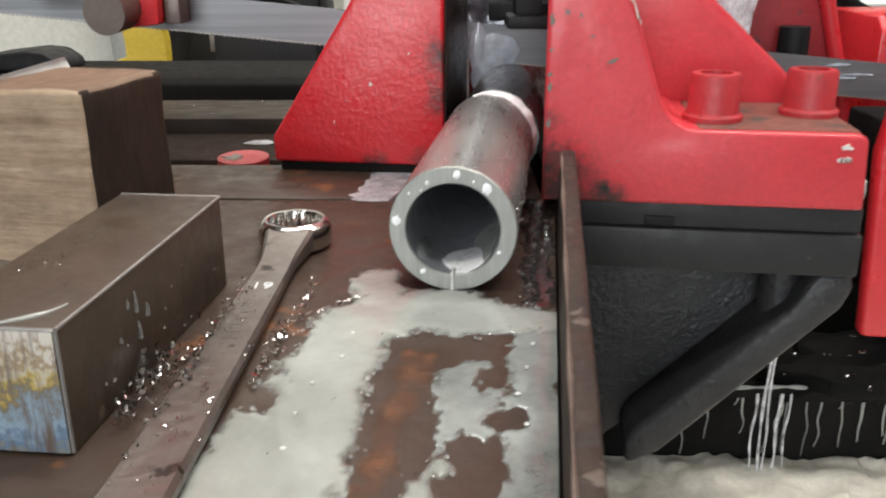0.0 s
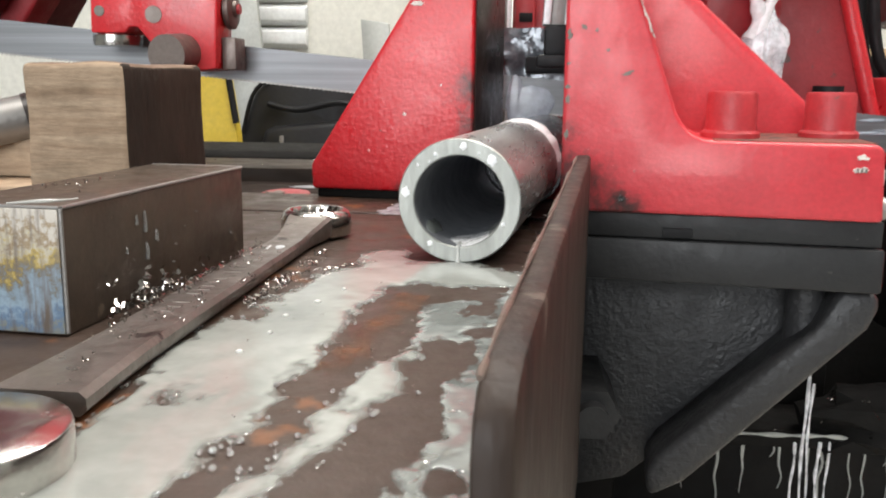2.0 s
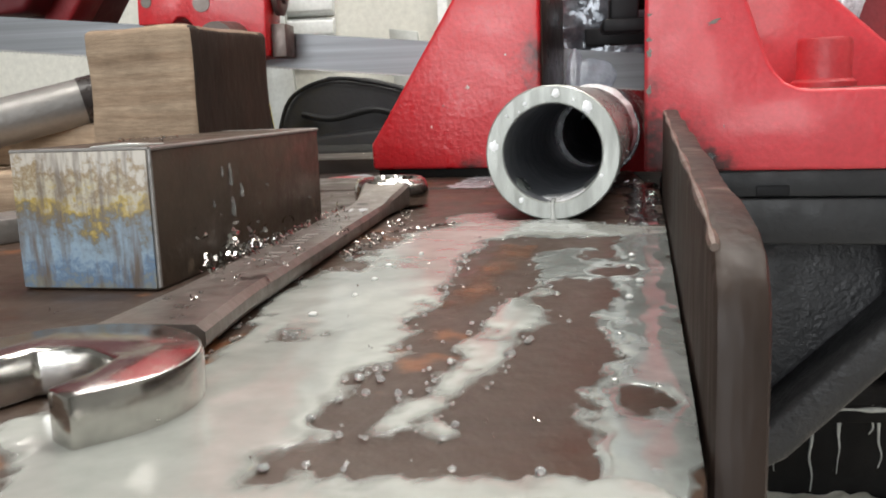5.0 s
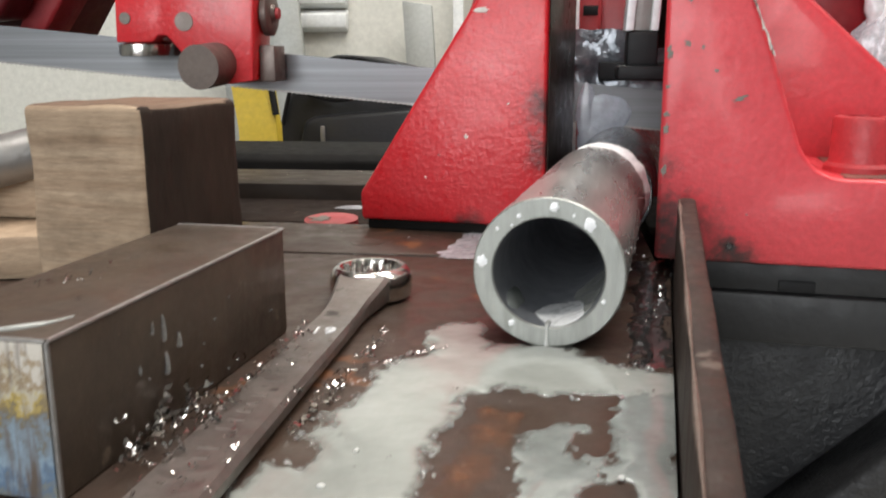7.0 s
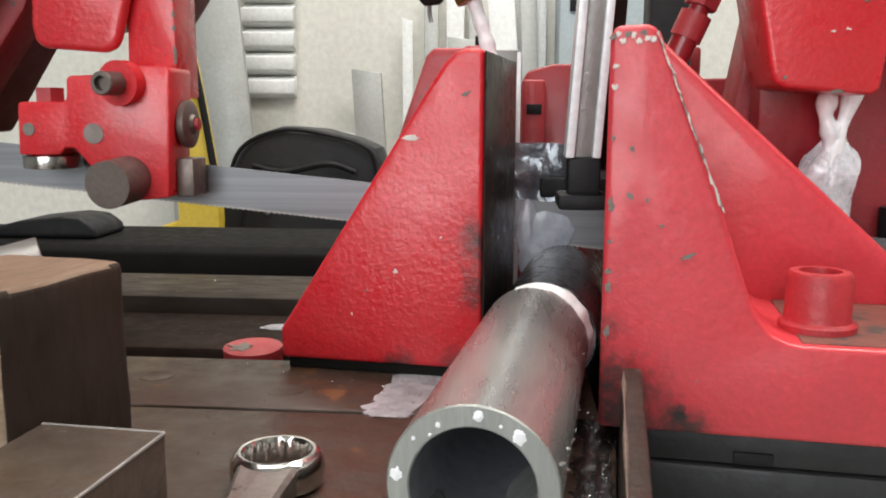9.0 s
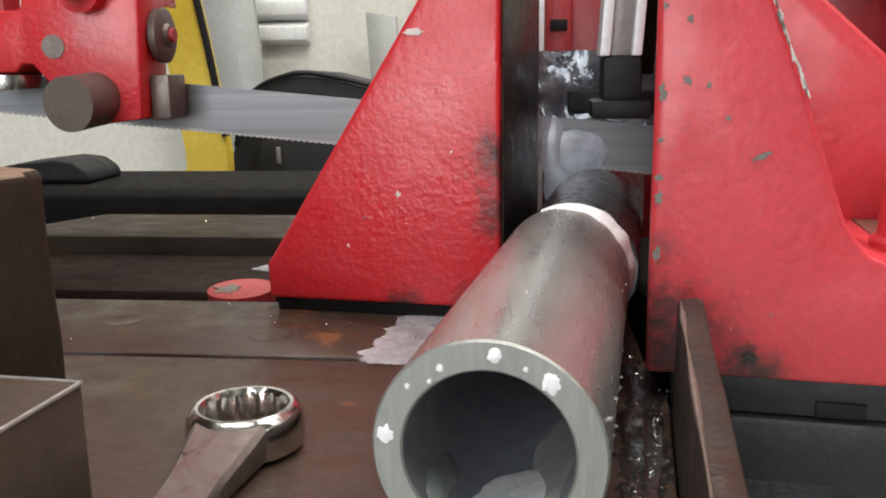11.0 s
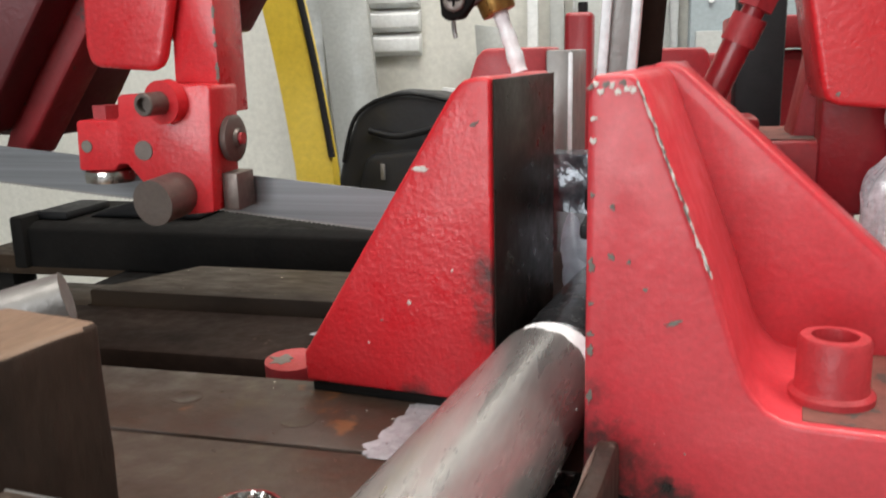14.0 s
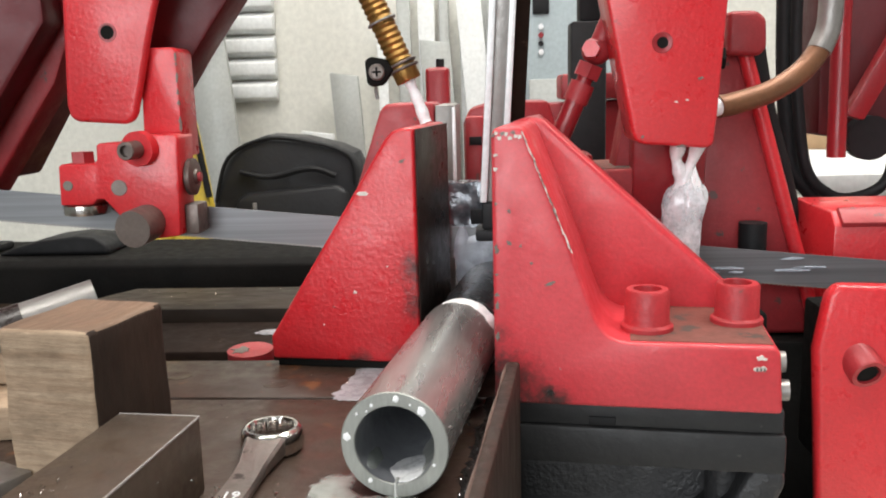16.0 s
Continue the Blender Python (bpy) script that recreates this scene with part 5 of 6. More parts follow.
    part("tip", bevel(cyl((-0.03, 1.22, 0.212), (-0.03, 1.22, 0.224), 0.006, n=16), 0.001), RUBBER, p)
    u = thing("red_bracket", "dark red bracket with a stepped top behind the vise", "machine bracket", (0.03, 1.05, 0))
    part("bracket", bevel(prism([(0.03, -0.75), (0.03, 0.13), (0.05, 0.16), (0.25, 0.165), (0.25, -0.75)], "y", 1.0, 1.08), 0.004), RED_DARK, u)
    part("step", bevel(box(0.125, 0.2, 0.99, 1.07, 0.165, 0.195), 0.004), RED_DIRTY, u)


BAND = blade()
left_guide()
right_guide()
right_body()
centre()


# ---- behind the machine ----
def background():
    y = 2.32
    s = thing("roller_shutter", "white ribbed metal shutter on the wall", "shutter", (-0.6, y, FLOOR_Z))
    for i in range(13):
        z = 0.16 + i * 0.06
        part("slat", bevel(prism([(y + 0.02, z), (y - 0.012, z + 0.012), (y - 0.012, z + 0.046), (y + 0.02, z + 0.058)], "x", -0.68, -0.545), 0.003), WHITE_METAL, s)
    for i, (x0, x1, z1, yy, lean, m, lab) in enumerate(((-0.78, -0.655, 0.41, 2.2, 0.05, GREY_SHEET, "grey sheet metal panel leaning on the wall"), (-0.87, -0.79, 0.62, 2.24, 0.02, GREY_SHEET, "dull grey sheet metal panel leaning on the wall"), (-0.385, -0.312, 0.222, 2.24, 0.03, GREY_SHEET, "narrow grey metal panel leaning on the wall"),
                                                        (-0.46, -0.375, 0.075, 2.2, 0.0, WHITE_METAL, "small pale metal box by the wall"), (-0.15, -0.07, 0.3, 2.26, 0.03, GREY_SHEET, "grey metal strip leaning on the wall"), (-0.055, 0.01, 0.42, 2.25, 0.05, WHITE_METAL, "pale metal strip leaning on the wall"), (0.02, 0.06, 0.5, 2.27, 0.03, GREY_SHEET, "grey metal strip leaning on the wall"), (-0.345, -0.29, 0.03, 2.12, 0.0, GREY_SHEET, "low grey metal box on the bench"))):
        p = thing("metal_panel", lab, "metal panel", ((x0 + x1) / 2, yy, FLOOR_Z), group="panels leaning on the wall")
        part("sheet", bevel(prism([(x0 + lean * 2, FLOOR_Z), (x1 + lean * 2, FLOOR_Z), (x1, z1), (x0, z1 + 0.01)], "y", yy, yy + 0.02), 0.002), m, p)
    for i in range(7):
        x = -0.26 + 0.055 * i
        p = thing("steel_strip", "worn pale steel strip leaning on the wall", "steel strip", (x, 2.3, FLOOR_Z), group="strips leaning on the wall")
        part("strip", bevel(prism([(x, FLOOR_Z), (x + 0.03, FLOOR_Z), (x + 0.02 + 0.01 * (i % 3), 0.35 + 0.07 * ((i * 5) % 4)), (x - 0.006, 0.36 + 0.07 * ((i * 5) % 4))], "y", 2.296, 2.306), 0.002), GREY_SHEET if i % 2 else WHITE_METAL, p)
    c = thing("control_cabinet", "tall grey electrical cabinet with a dark display", "cabinet", (0.3, 2.1, FLOOR_Z))
    part("body", bevel(box(0.115, 0.34, 2.14, 2.34, FLOOR_Z, 0.9), 0.006), CABINET, c)
    part("lower_panel", bevel(box(0.128, 0.33, 2.13, 2.1395, FLOOR_Z + 0.05, 0.2), 0.003), GREY_SHEET, c)
    part("display", bevel(box(0.138, 0.178, 2.132, 2.1395, 0.355, 0.405), 0.002), RUBBER, c, "dark display")
    for i, (z, m) in enumerate(((0.325, BRIGHT), (0.305, RED_DARK), (0.285, RUBBER), (0.265, BRIGHT))):
        part("button", bevel(cyl((0.158, 2.14, z), (0.158, 2.13, z), 0.0065, n=14), 0.001), m, c)
    y1 = thing("yellow_rail", "curved yellow painted guard rail with a black edge", "guard rail", (-0.5, 1.5, FLOOR_Z))
    bm = bmesh.new()
    rows = []
    for i in range(25):
        f = i / 24
        z = 0.6 - f * 0.75
        x = -0.635 + 0.14 * min(f, 0.85) + (0.02 * math.sin(f * 3))
        rows.append([bm.verts.new((x + dx, yy, z)) for dx, yy in ((-0.034, 1.49), (0.034, 1.49), (0.034, 1.52), (-0.034, 1.52))])
    for a, b in zip(rows, rows[1:]):
        for k in range(4):
            bm.faces.new((a[k], a[(k + 1) % 4], b[(k + 1) % 4], b[k]))
    part("post", bm, YELLOW, y1)
    part("edge_strip", tube([(-0.635 + 0.14 * f + 0.02 * math.sin(f * 3) + 0.037, 1.49, 0.6 - f * 0.75) for f in (0, 0.2, 0.4, 0.6, 0.8)], 0.006, 8), RUBBER, y1)
    part("lower_rail", bevel(cyl((-0.7, 1.5, -0.125), (-0.485, 1.52, -0.045), 0.014, n=16), 0.002), YELLOW, y1)
    b = thing("black_bag", "slumped black leather bag with a zip pocket", "bag", (-0.39, 1.7, -0.16))
    bm = bmesh.new()
    prof = [(-0.55, -0.155), (-0.54, -0.09), (-0.515, 0.0), (-0.49, 0.055), (-0.46, 0.085), (-0.41, 0.101), (-0.34, 0.096), (-0.27, 0.078), (-0.235, 0.062), (-0.222, 0.03), (-0.215, -0.06), (-0.21, -0.155)]
    prism(prof, "y", 1.66, 1.78, bm)
    bevel(bm, 0.018, 4, 50)
    part("body", bm, LEATHER, b)
    part("pocket", bevel(prism([(-0.5, -0.15), (-0.47, -0.022), (-0.45, -0.012), (-0.27, 0.004), (-0.245, -0.01), (-0.235, -0.15)], "y", 1.642, 1.664), 0.012, 3), LEATHER, b)
    part("piping", tube([(-0.515, 1.655, -0.03), (-0.485, 1.655, 0.058), (-0.41, 1.655, 0.094), (-0.33, 1.655, 0.088), (-0.245, 1.655, 0.06), (-0.232, 1.655, 0.0)], 0.004, 8), RUBBER, b)
    part("strap", tube([(-0.46, 1.65, 0.03), (-0.4, 1.645, 0.02), (-0.32, 1.645, 0.035), (-0.27, 1.65, 0.02)], 0.006, 8), RUBBER, b)
    part("zip_pull", bevel(box(-0.437, -0.428, 1.636, 1.6415, -0.06, -0.03), 0.002), BARE, b)
    t = thing("low_bench", "brown steel bench behind the saw", "bench", (-0.4, 1.6, FLOOR_Z))
    part("top", bevel(box(-1.1, 0.0, 1.35, 1.95, -0.19, -0.156), 0.004), RAIL, t)
    for lx, ly in ((-1.06, 1.39), (-0.06, 1.39), (-1.06, 1.9), (-0.06, 1.9)):
        part("leg", bevel(box(lx - 0.03, lx + 0.03, ly - 0.03, ly + 0.03, FLOOR_Z, -0.19), 0.003), BLACK_OIL, t)
    k = thing("cardboard_box", "brown cardboard box on a white shelf", "box", (0.62, 1.55, 0.06))
    part("carton", bevel(box(0.578, 0.66, 1.53, 1.65, 0.0602, 0.138), 0.002), CARD, k)
    sh = thing("white_table", "white topped table behind the machine", "table", (0.8, 1.5, FLOOR_Z))
    part("top", bevel(box(0.45, 1.6, 1.1, 1.9, 0.03, 0.06), 0.003), WHITE_METAL, sh)
    for lx, ly in ((0.5, 1.15), (1.55, 1.15), (0.5, 1.85), (1.55, 1.85)):
        part("leg", bevel(box(lx - 0.025, lx + 0.025, ly - 0.025, ly + 0.025, FLOOR_Z, 0.03), 0.003), GREY_SHEET, sh)


background()


# ---- offcuts at the left end of the table ----
def offcuts():
    r = thing("round_bar", "short greyish round steel bar leaning on timber scraps", "steel bar", (-0.25, 0.4, T))
    a, b = Vector((-0.185, 0.437, 0.0655)), Vector((-0.33, 0.352, 0.026))
    d = (a - b).normalized()
    part("bar", bevel(cyl(b - d * 0.06, a, 0.0115, n=28), 0.0012), BARE, r)
    part("dark_band", cyl(a - d * 0.052, a - d * 0.04, 0.0119, n=28), GRIME, r)
    p = thing("timber_plank", "weathered brown timber plank lying flat", "timber", (-0.27, 0.4, T), 14.0)
    part("plank", bevel(box(-0.075, 0.06, -0.04, 0.05, 0.0, 0.019), 0.002), WOOD, p, local=True)
    q = thing("timber_scrap", "rough brown timber scrap on a plank", "timber", (-0.25, 0.43, T + 0.019), -6.0)
    part("scrap", bevel(box(-0.05, 0.045, -0.02, 0.035, 0.0, 0.021), 0.003), WOOD, q, local=True)
    s = thing("flat_bar", "dull grey flat steel bar lying on the table", "steel bar", (-0.2, 0.28, T), 62.0)
    part("bar", bevel(box(-0.06, 0.05, -0.012, 0.012, 0, 0.009), 0.001), BARE, s, local=True)


offcuts()

# ---- coolant ----
STREAMS = ((0.0, 0.293, -0.026, 0.284, 0.021, 0.019), (0.0, 0.287, 0.034, 0.28, 0.017, 0.013), (-0.031, 0.275, -0.042, 0.205, 0.014, 0.021), (-0.042, 0.205, -0.045, 0.13, 0.021, 0.0185),
           (-0.045, 0.13, -0.052, 0.078, 0.0185, 0.017), (0.034, 0.28, 0.026, 0.2, 0.011, 0.0095), (0.026, 0.2, 0.019, 0.145, 0.0095, 0.0095), (0.019, 0.145, 0.014, 0.09, 0.0095, 0.009),
           (0.012, 0.085, -0.05, 0.081, 0.006, 0.0075), (0.001, 0.195, -0.006, 0.16, 0.005, 0.006), (-0.006, 0.16, -0.011, 0.132, 0.006, 0.0045), (-0.011, 0.132, -0.02, 0.106, 0.0045, 0.0034),
           (-0.02, 0.106, -0.004, 0.1, 0.0032, 0.0024), (-0.073, 0.103, -0.06, 0.094, 0.0075, 0.01), (-0.102, 0.108, -0.096, 0.117, 0.006, 0.007), (-0.037, 0.444, -0.027, 0.484, 0.014, 0.02),
           (0.01, 0.238, 0.004, 0.196, 0.0125, 0.007), (-0.024, 0.3, -0.026, 0.326, 0.013, 0.009))
BARE_SPOTS = ((0.007, 0.199, 0.0045), (0.005, 0.181, 0.005), (-0.054, 0.226, 0.004), (0.016, 0.238, 0.0035), (0.02, 0.214, 0.003), (-0.048, 0.152, 0.003), (0.014, 0.118, 0.003))


def wet(x, y, streams):
    v = -1.0
    for x0, y0, x1, y1, r0, r1 in streams:
        dx, dy = x1 - x0, y1 - y0
        t = min(1.0, max(0.0, ((x - x0) * dx + (y - y0) * dy) / (dx * dx + dy * dy)))
        v = max(v, r0 + (r1 - r0) * t - math.hypot(x - x0 - t * dx, y - y0 - t * dy))
    for hx, hy, r in BARE_SPOTS:
        v = min(v, math.hypot(x - hx, (y - hy) * 0.7) - r)
    p = Vector((x, y * 0.6, 0))
    return v + 0.0042 * noise.noise(p * 75) + 0.0036 * noise.noise(p * 190 + Vector((3, 1, 0))) + 0.0024 * noise.noise(p * 430) + 0.0012 * noise.noise(p * 900)


def front_y(x):
    """The front edge of the table plate."""
    return 0.0745 + (x + 0.1) * (0.0385 if x > -0.1 else -0.005)


def puddle(name, xs, ys, step, label, streams, material, clip=True, lift=0.0):
    """A thin skin of coolant that dips below the table's face at its ragged edge."""
    bm = bmesh.new()
    nx, ny = int((xs[1] - xs[0]) / step), int((ys[1] - ys[0]) / step)
    grid, val = {}, {}
    for i in range(nx + 1):
        for j in range(ny + 1):
            x, y = xs[0] + i * step, ys[0] + j * step
            if clip:
                x = min(x, edge_x(y) - 0.0002)
            lim = front_y(x) + 0.0006
            over = min(0.0043, max(0.0, lim - y)) if clip else 0.0
            y = max(y, lim) if clip else y
            w = wet(x, y + (0.003 if over else 0), streams)
            if over:
                w = min(w, 0.004) + 0.0055 * noise.noise(Vector((x * 60, 3, 0))) + 0.0014 * noise.noise(Vector((x * 200, 1, 0))) - over * 1.3
            val[i, j] = w
            h = 0.0009 * (1 - math.exp(-w / 0.003)) if w > 0 else max(w * 0.35, -0.002)
            if over:
                grid[i, j] = (x, front_y(x) + 0.0001 - h - 0.0004 * math.sin(min(over, 0.0015) / 0.0015 * 1.57), T + lift + 0.0004 - over)
            else:
                grid[i, j] = (x, y, T + lift + h + (0.00018 * noise.noise(Vector((x * 160, y * 90, 4))) if w > 0.002 else 0))
    made, rim, hung = {}, bmesh.new(), {}
    for i in range(nx):
        for j in range(ny):
            c = ((i, j), (i + 1, j), (i + 1, j + 1), (i, j + 1))
            if max(val[k] for k in c) > 0:
                low = clip and min(grid[k][2] for k in c) < T + lift - 0.0002 and grid[c[0]][1] < front_y(grid[c[0]][0]) + 0.0007
                mesh, kept = (rim, hung) if low else (bm, made)
                for k in c:
                    if k not in kept:
                        kept[k] = mesh.verts.new(grid[k])
                try:
                    mesh.faces.new([kept[k] for k in c])
                except ValueError:
                    pass
    if hung:
        solo("coolant_overflow", rim, RIM_MILK, "milky coolant running over the table's front rim", "coolant", "stuff", at=(0, 0.075, T))
    else:
        rim.free()
    return solo(name, bm, material, label, "coolant", "stuff", at=(0, 0.2, T))


puddle("coolant_puddle", (-0.118, 0.06), (0.0703, 0.345), 0.0011, "milky coolant spilling over the brown table", STREAMS[:5] + STREAMS[8:15] + STREAMS[17:], SPILL)
puddle("thin_coolant", (-0.03, 0.06), (0.0703, 0.345), 0.0011, "thin greyish coolant along the splash plate", STREAMS[1:2] + STREAMS[5:8] + STREAMS[16:17], THIN_MILK, lift=-0.0002)
puddle("rust_bloom", (-0.04, 0.012), (0.13, 0.27), 0.0011, "orange rust bloom on the wet table", ((-0.008, 0.255, -0.016, 0.19, 0.009, 0.008), (-0.016, 0.19, -0.021, 0.15, 0.007, 0.004)), RUST, lift=-0.0005)
puddle("coolant_patch", (-0.06, -0.005), (0.432, 0.508), 0.0011, "pale coolant patch before the red jaw", STREAMS[15:16], PATCH, False)


puddle("oily_water", (0.02, 0.062), (0.285, 0.45), 0.0011, "black oily water in the gutter beside the splash plate", ((0.036, 0.3, 0.0495, 0.435, 0.0085, 0.0085), (0.03, 0.4, 0.036, 0.43, 0.005, 0.006)), WET, True, lift=-0.0004)


def froth_beads():
    """Small glassy bubbles where the milky coolant ends."""
    rnd = random.Random(23)
    bm = bmesh.new()
    streams = STREAMS[:5] + STREAMS[8:15]
    made = 0
    while made < 200:
        y = rnd.uniform(0.09, 0.31)
        x = rnd.uniform(-0.07, edge_x(y) - 0.002)
        if abs(wet(x, y, streams)) < 0.0008:
            r = rnd.uniform(0.00025, 0.0008) * (1.35 if rnd.random() < 0.12 else 1)
            got = bmesh.ops.create_icosphere(bm, subdivisions=2, radius=r)["verts"]
            for v in got:
                v.co = Vector((x, y, T + 0.0006)) + Vector((v.co.x, v.co.y, v.co.z * 0.7))
            made += 1
    solo("coolant_bubbles", bm, BUBBLE, "glassy bubbles along the edges of the spilt coolant", "bubbles", "stuff", at=(0, 0.2, T))


froth_beads()


def drips():
    for i, (x, ln, r) in enumerate(((-0.0535, 0.03, 0.0024), (-0.0375, 0.028, 0.0012), (-0.0295, 0.034, 0.0027), (-0.079, 0.014, 0.0016), (-0.068, 0.007, 0.0012))):
        d = thing("coolant_drip", "milky coolant drip hanging from the table edge", "coolant drip", (x, 0.073, T), group="drips on the table edge")
        part("drip", tube([(x, 0.0735, T - 0.0012), (x + 0.0003, 0.0731, T - 0.003), (x + 0.0005, 0.0728, T - 0.004 - ln * 0.25), (x, 0.0726, T - 0.004 - ln * 0.6), (x - 0.0003, 0.0726, T - 0.003 - ln)], lambda f, r=r: r * (0.75 + 1.6 * max(0, 0.3 - f) / 0.3 * min(1, f * 12 + 0.3) + 0.12 * math.sin(f * 9)), 12), CREAM, d)


drips()


def jet():
    j = thing("coolant_jet", "white coolant jet falling from the brass nozzle", "coolant jet", (-0.0078, 0.55, 0.187))
    part("jet", tube([(-0.0078, 0.55, 0.1872), (-0.0045, 0.5505, 0.178), (-0.001, 0.551, 0.168), (0.0018, 0.5515, 0.1585)], lambda f: 0.0036 + 0.0006 * f + 0.0003 * math.sin(f * 19), 14), FOAM, j)
    s = thing("coolant_film", "whitish coolant sheet running down the blade", "coolant film", (0.022, 0.598, 0.05))
    for i, (x, z, rx, rz) in enumerate(((0.0235, 0.06, 0.006, 0.019), (0.034, 0.06, 0.017, 0.012), (0.026, 0.043, 0.008, 0.012))):
        part("film", blob((x, 0.5982, z), rx, 0.0008, rz, 0.08, 30 + i, 4, freq=70.0), SHEET, s)
    return j


JET = jet()


def splash():
    """Foam boiling where the right nozzle strikes the blade, in lumps that stir."""
    out = []
    for i, (cx, cz, size, m, s) in enumerate(((0.179, -0.004, 1.08, WATERY, 0.0), (0.1715, -0.012, 0.5, FOAM, 4.0), (0.1815, 0.006, 0.55, FOAM, 7.0))):
        f = thing("coolant_splash", "frothing white coolant bell splashing on the blade", "coolant splash", (cx, 0.566, 0.09 + cz), group="coolant splashes at the guide")
        bm = bmesh.new()
        n, rings = 56, []
        shape = ((0.126, 0.0012), (0.122, 0.003), (0.118, 0.0052), (0.114, 0.0078), (0.111, 0.0108), (0.107, 0.0126), (0.102, 0.0132), (0.096, 0.0126), (0.09, 0.0122), (0.083, 0.0122), (0.076, 0.0124), (0.068, 0.0128), (0.062, 0.0136))
        for z, r in shape:
            row = []
            for k in range(n):
                an = 2 * math.pi * k / n
                d = Vector((math.cos(an) * 3.2 + s, math.sin(an) * 3.2, z * 22))
                q = r * size * (1 + 0.2 * noise.noise(d) + 0.16 * noise.noise(d * 2.6))
                row.append(bm.verts.new((cx + q * math.cos(an) + 0.12 * (z - 0.08), 0.566 + 0.6 * q * math.sin(an), 0.09 + (z - 0.09) * (0.6 + 0.4 * size) + cz + 0.004 * noise.noise(d * 0.8 + Vector((9, 0, 0))))))
            rings.append(row)
        for p, q in zip(rings, rings[1:]):
            for k in range(n):
                bm.faces.new((p[k], p[(k + 1) % n], q[(k + 1) % n], q[k]))
        bm.faces.new(rings[0])
        bm.faces.new(rings[-1])
        part("froth", bm, m, f)
        out.append(f)
    f = thing("coolant_jet", "white twisted coolant stream below the red guide plate", "coolant jet", (0.185, 0.575, 0.14))
    part("stream", tube([(0.191, 0.567, 0.16), (0.192, 0.566, 0.147), (0.188, 0.565, 0.132), (0.183, 0.565, 0.118), (0.179, 0.566, 0.1)], lambda t: 0.0034 + 0.0024 * math.sin(t * 5) ** 2, 12), FOAM, f)
    part("strand", tube([(0.178, 0.565, 0.142), (0.176, 0.565, 0.13), (0.1795, 0.565, 0.117), (0.176, 0.565, 0.102)], lambda t: 0.0036 + 0.002 * math.sin(t * 8) ** 2, 12), FOAM, f)
    bm = bmesh.new()
    for i in range(15):
        x = 0.17 + 0.3 * random.random() ** 1.5
        blob((x, 0.5985, blade_top(x) - random.uniform(0.002, 0.02)), random.uniform(0.004, 0.016), 0.0006, random.uniform(0.0006, 0.0016), 0.5, i, 1, bm)
    solo("coolant_streaks", bm, SHEET, "white coolant streaks along the blade", "coolant", "stuff", at=(0.25, 0.598, 0.05))
    return out, f


FOAM_LUMPS, TWIST = splash()


